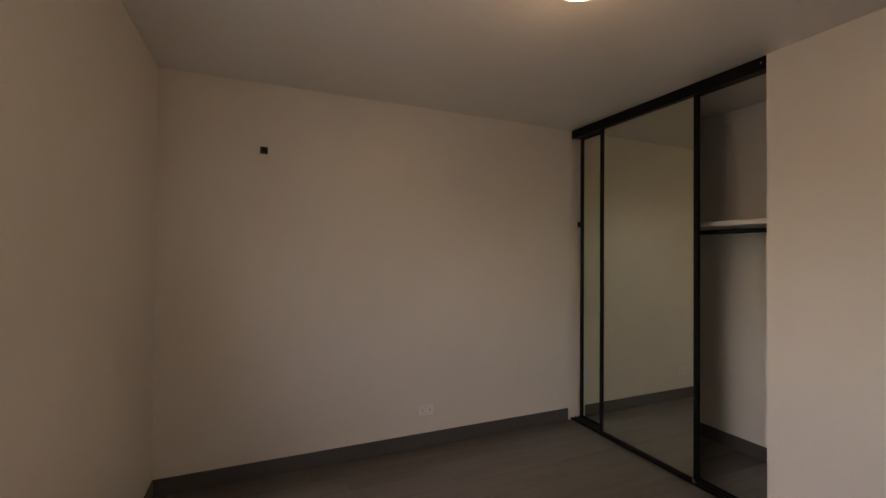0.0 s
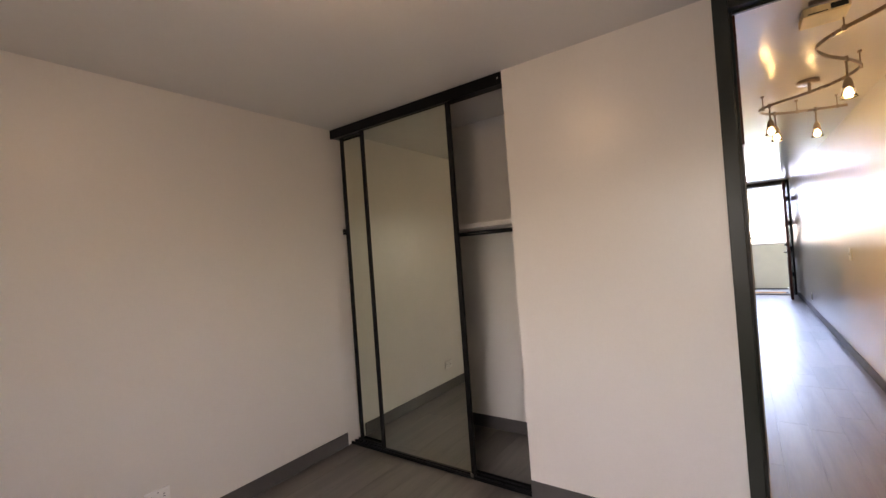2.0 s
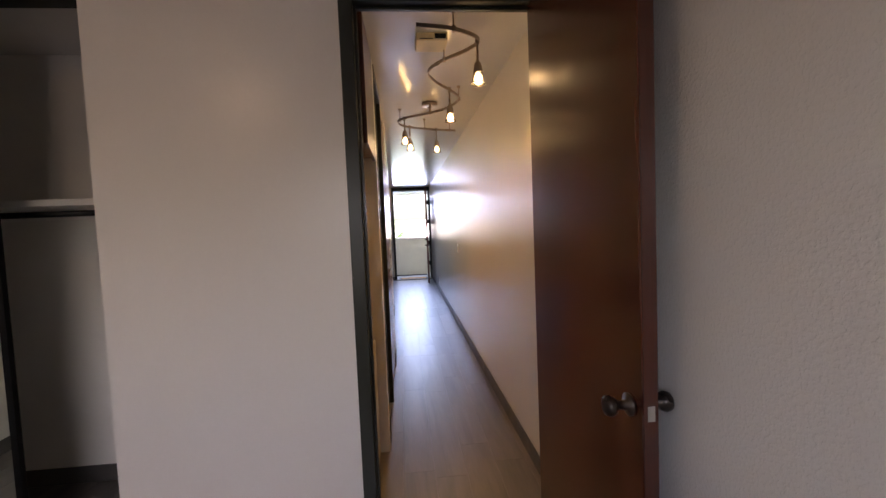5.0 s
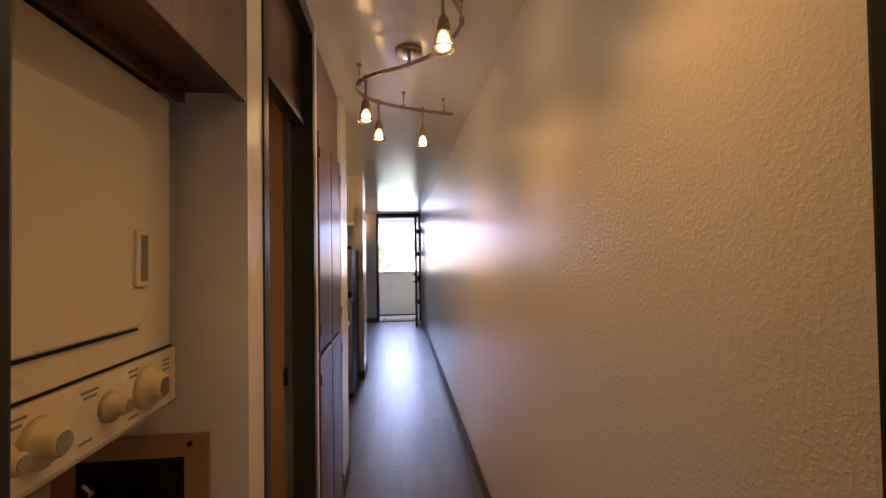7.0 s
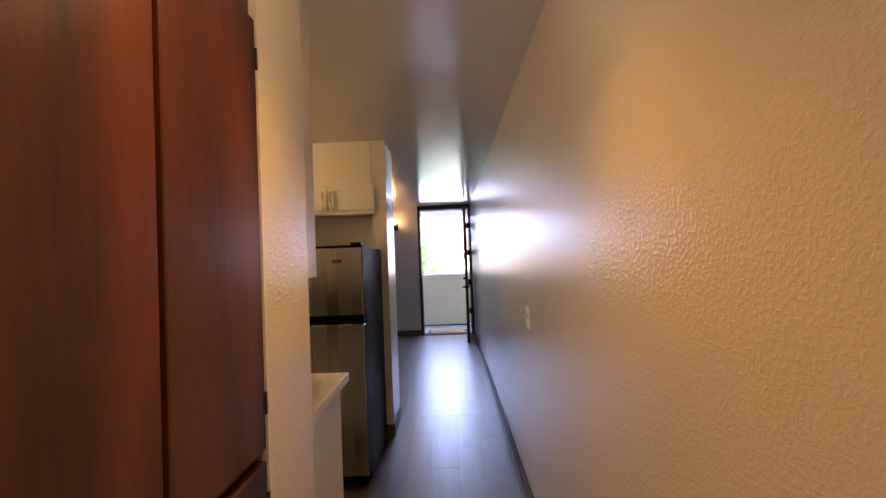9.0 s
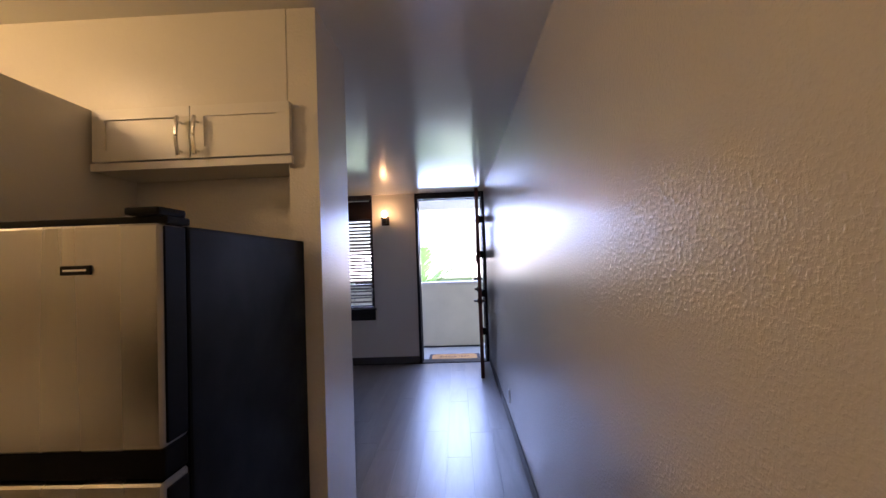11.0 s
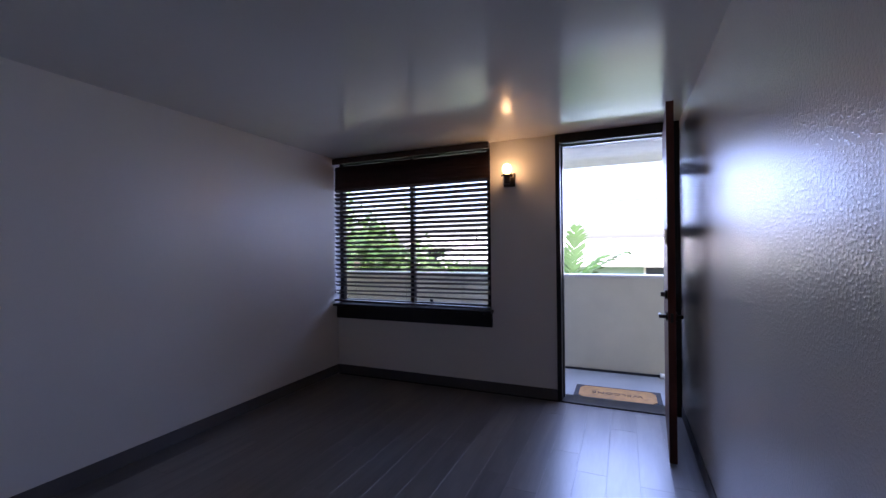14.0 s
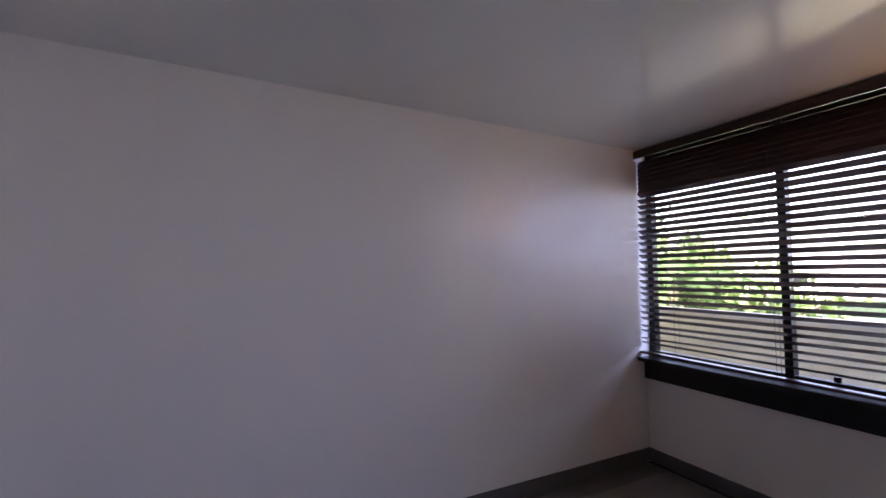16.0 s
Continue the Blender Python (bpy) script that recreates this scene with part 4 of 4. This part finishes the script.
oct_ = [(-0.80, 12.375), (-0.21, 12.375), (-0.165, 12.44), (-0.165, 12.65), (-0.21, 12.715), (-0.80, 12.715), (-0.845, 12.65), (-0.845, 12.44)]
lo = [bm.verts.new((x, y, -0.0078)) for x, y in oct_]
hi = [bm.verts.new((x, y, -0.003)) for x, y in oct_]
bm.faces.new(lo), bm.faces.new(hi)
for i in range(8):
    bm.faces.new((lo[i], lo[(i + 1) % 8], hi[(i + 1) % 8], hi[i]))
part("coir_field", bm, M_COIR, mat, "brown coir field")
font = bpy.data.curves.new("welcome_text", "FONT")
font.body, font.size, font.align_x, font.align_y, font.extrude = "WELCOME", 0.085, "CENTER", "CENTER", 0.001
font.space_character = 1.15
tx = new("lettering_curve", font)
tx_mesh = bpy.data.meshes.new_from_object(tx)
bpy.data.objects.remove(tx)
bm = bmesh.new()
bm.from_mesh(tx_mesh)
bmesh.ops.transform(bm, matrix=pose(-0.505, 12.545, -0.0018, 0, 0, 180), verts=bm.verts)
part("lettering", bm, M_CORD, mat, "dark word facing the walkway")

dp = thing("drain_pipe", (-0.02, 13.27, -0.02), "short white plastic pipe lying along the parapet foot", "pipe")
part("tube", rod((-0.075, 13.29, 0.008), (0.32, 13.29, 0.008), 0.026, 18), M_PLATE, dp, smooth=True)
part("socket", rod((-0.085, 13.29, 0.008), (-0.04, 13.29, 0.008), 0.030, 18), M_PLATE, dp, smooth=True)
# the pipe is solid; a black disc paints the shade inside its mouth
part("bore", rod((-0.0865, 13.29, 0.008), (-0.0852, 13.29, 0.008), 0.022, 18), M_BLACK, dp, "black disc coloured as the shaded pipe inside")
tagged(part("trim_parapet_foot", box(-9, 8, 13.333, 13.344, -0.0195, 0.006), M_RUBBER), "dark joint at the parapet foot", "joint", kind="structure")

tagged(part("ground", box(-900, 900, 13.0, 1500, -3.3, -3.0), M_GROUND), "far lawn and paving below the balcony", "ground", kind="structure")


def frond(bm, root, yaw, length, rise, droop, leaf=0.34, n=26, width=0.016):
    """A palm frond: an arching rib with two rows of narrow leaflets."""
    d = Vector((math.cos(yaw), math.sin(yaw), 0))
    side = Vector((-d.y, d.x, 0))
    pts = []
    for i in range(n + 1):
        t = i / n
        pts.append(Vector(root) + d * length * t * (1 - 0.12 * t) + Vector((0, 0, rise * t - droop * t * t)))
    for i in range(2, n):
        p, tang = pts[i], (pts[i + 1] - pts[i]).normalized()
        size = leaf * math.sin(math.pi * (0.12 + 0.86 * i / n)) ** 0.7
        for sgn in (-1, 1):
            out = (side * sgn * 0.8 + tang * 0.75 + Vector((0, 0, 0.28 - 0.5 * random.random()))).normalized()
            w = tang * width
            a, b = bm.verts.new(p - w), bm.verts.new(p + w)
            c, e = bm.verts.new(p + out * size * 0.55 + w * 0.9 + Vector((0, 0, 0.01))), bm.verts.new(p + out * size * 0.55 - w * 0.9)
            tip = bm.verts.new(p + out * size + Vector((0, 0, -0.10 * size)))
            bm.faces.new((a, b, c, e)), bm.faces.new((e, c, tip))
    for a, b in zip(pts, pts[1:]):
        s = side * 0.008
        q = [bm.verts.new(v) for v in (a - s, a + s, b + s, b - s)]
        bm.faces.new(q)


def palm(at, top, n, length, seed, rise=1.0, fronds=()):
    random.seed(seed)
    p = thing("palm_tree", at, "green feathery palm tree beside the walkway", "palm tree", "palms in the garden")
    x, y, z0 = at
    part("trunk", lathe([(0.13, z0), (0.10, z0 + 0.4), (0.085, (z0 + top) / 2), (0.075, top - 0.2), (0.06, top)], pose(x, y, 0), 14), M_BARK, p, smooth=True)
    bm = bmesh.new()
    for i in range(n):
        frond(bm, (x, y, top - 0.05), 2 * math.pi * i / n + random.uniform(-0.25, 0.25), length * random.uniform(0.8, 1.1),
              rise * random.uniform(0.7, 1.4), random.uniform(0.6, 1.2) / rise)
    for yaw, long, up, droop in fronds:
        frond(bm, (x, y, top - 0.05), radians(yaw), long, up, droop, 0.30, 24, 0.022)
    part("crown", bm, M_LEAF, p, "arching feathery fronds")


palm((-1.17, 14.8, -3.0), 0.80, 0, 1.1, 3, 1.25,
     ((75, 0.30, 1.25, 0.25), (-8, 0.95, 1.05, 0.45), (25, 0.62, 0.95, 0.42), (110, 0.5, 1.05, 0.4), (150, 0.9, 0.9, 0.5), (200, 0.9, 0.95, 0.6),
      (250, 0.7, 0.7, 0.6), (310, 0.8, 0.6, 0.7), (50, 0.9, 0.6, 0.5)))
palm((-6.0, 16.2, -3.0), 1.15, 15, 1.5, 5)
palm((-7.6, 17.5, -3.0), 1.4, 15, 1.7, 8)


def tree(at, height, spread, n, seed):
    random.seed(seed)
    x, y, z0 = at
    t = thing("tree", at, "leafy green garden tree with an open crown", "tree", "garden trees")
    top = z0 + height
    part("trunk", lathe([(0.2, z0), (0.14, z0 + height * 0.3), (0.08, z0 + height * 0.7)], pose(x, y, 0), 12), M_BARK, t)
    lim = None
    ends = []
    for i in range(9):
        a = 2 * math.pi * i / 9 + random.uniform(-0.3, 0.3)
        s = Vector((x, y, z0 + height * random.uniform(0.35, 0.65)))
        e = s + Vector((math.cos(a) * spread * random.uniform(0.5, 0.95), math.sin(a) * spread * random.uniform(0.5, 0.95), height * random.uniform(0.1, 0.32)))
        ends.append((s, e))
        lim = rod(s, e, 0.03, 6, lim)
    part("limbs", lim, M_BARK, t)
    verts, faces = [], []
    for i in range(n):
        s, e = random.choice(ends)
        c = s.lerp(e, random.uniform(0.4, 1.1)) + Vector([random.gauss(0, spread * 0.16) for _ in range(3)])
        u = Vector([random.gauss(0, 1) for _ in range(3)]).normalized()
        v = u.orthogonal().normalized()
        L = random.uniform(0.10, 0.20)
        k = len(verts)
        verts += [c - u * L, c + v * L * 0.4, c + u * L, c - v * L * 0.4]
        faces.append((k, k + 1, k + 2, k + 3))
    me = bpy.data.meshes.new("crown")
    me.from_pydata([w - Vector(at) for w in verts], [], faces)
    me.materials.append(M_FOLIAGE)
    c = new("crown", me)
    c.parent = t
    c["label"] = "loose crown of small leaves"


tree((-9.6, 19.5, -3.0), 6.6, 2.3, 2300, 11)
tree((-11.5, 23.0, -3.0), 5.4, 2.4, 2600, 12)
tree((-7.5, 21.5, -3.0), 5.3, 2.0, 1700, 13)


def house(x0, x1, y0, y1, eave, ridge, wall, label, windows, z0=-3.0):
    h = thing("neighbour_house", ((x0 + x1) / 2, (y0 + y1) / 2, z0), label, "house", "houses across the street")
    part("wall", box(x0, x1, y0, y1, z0, eave), wall, h)
    bm = bmesh.new()
    ov, ym = 0.5, (y0 + y1) / 2
    pts = [(x0 - ov, y0 - ov, eave), (x1 + ov, y0 - ov, eave), (x1 + ov, y1 + ov, eave), (x0 - ov, y1 + ov, eave), (x0 - ov, ym, ridge), (x1 + ov, ym, ridge)]
    v = [bm.verts.new(p) for p in pts]
    low = [bm.verts.new((p[0], p[1], p[2] - 0.15)) for p in pts[:4]]
    for f in ((v[0], v[1], v[5], v[4]), (v[3], v[4], v[5], v[2]), (v[0], v[4], v[3]), (v[1], v[2], v[5])):
        bm.faces.new(f)
    for i in range(4):
        bm.faces.new((v[i], v[(i + 1) % 4], low[(i + 1) % 4], low[i]))
    bm.faces.new(low)
    part("roof", bm, M_ROOF, h, "pale roof")
    for wx, wz, ww, wh in windows:
        w = part("window", box(wx - ww / 2 - 0.07, wx + ww / 2 + 0.07, y0 - 0.05, y0, wz - 0.07, wz + wh + 0.07), M_STUCCO, h)
        part("pane", box(wx - ww / 2, wx + ww / 2, y0 - 0.06, y0 - 0.051, wz, wz + wh), M_DARKGLASS, w)
    return h


house(-7.0, 12.0, 24.0, 31.0, 0.92, 1.8, M_GREENHOUSE, "low green sided house with a pale roof", [(-4.2, 0.1, 1.2, 0.62), (0.75, 0.1, 1.0, 0.62), (4.0, 0.1, 1.6, 0.62), (8.0, 0.1, 1.6, 0.62)])
house(-14.0, -4.0, 34.0, 42.0, 1.7, 2.5, M_STUCCO, "white stucco house with dark windows", [(-12.0, 0.2, 1.2, 1.3), (-9.5, 0.2, 1.2, 1.3), (-7.0, 0.2, 1.2, 1.3), (-5.0, 0.2, 1.0, 1.3)])
pl = thing("power_line", (-24, 32, -3.0), "thin dark power lines between wooden street poles", "power line")
for x in (-24.0, 24.0):
    po = part("pole", rod((x, 32, -3.0), (x, 32, 5.2), 0.13, 12), M_BARK, pl, "weathered wooden pole")
    part("cross_arm", box(x - 0.08, x + 0.08, 31.2, 32.8, 4.2, 4.32), M_BARK, po)
for y, z in ((31.3, 4.3), (32.7, 4.3)):
    part("wire", sweep(smooth_line([(-24, y, z), (-12, y, z - 0.35), (0, y, z - 0.5), (12, y, z - 0.35), (24, y, z)], 10), 0.022, 0.022), M_WIRE, pl)

# ---- floor planks ----
rng = random.Random(7)
PW, PL = 0.182, 1.22
ZONES = [(-3.45, 0.0, -0.1, 2.86), (-3.45, -1.95, 2.86, 3.58), (-0.95, 0.0, 2.86, 5.55), (-0.95, 0.0, 5.55, 8.11), (-3.45, -0.95, 6.28, 7.92), (-3.45, 0.0, 8.11, 12.13)]
meshes = {}


def plank_mesh(w, l):
    key = (round(w, 3), round(l, 3))
    if key not in meshes:
        bm = box(0, w - 0.0006, 0, l - 0.0006, 0, 0.0078)
        top = [e for e in bm.edges if all(v.co.z > 0.005 for v in e.verts)]
        bmesh.ops.bevel(bm, geom=top, offset=0.0006, segments=1, affect="EDGES")
        me = bpy.data.meshes.new("plank")
        bm.to_mesh(me)
        bm.free()
        me.materials.append(M_PLANK)
        meshes[key] = me
    return meshes[key]


for x0, x1, y0, y1 in ZONES:
    i = 0
    x = x0
    while x < x1 - 0.005:
        w = min(PW, x1 - x)
        y = y0 - rng.uniform(0, PL)
        while y < y1 - 0.005:
            a, b = max(y, y0), min(y + PL, y1)
            if b - a > 0.004:
                ob = new("plank", plank_mesh(w, b - a))
                ob.location = (x, a, -0.008)
                ob.parent = floor
            y += PL
        x += PW
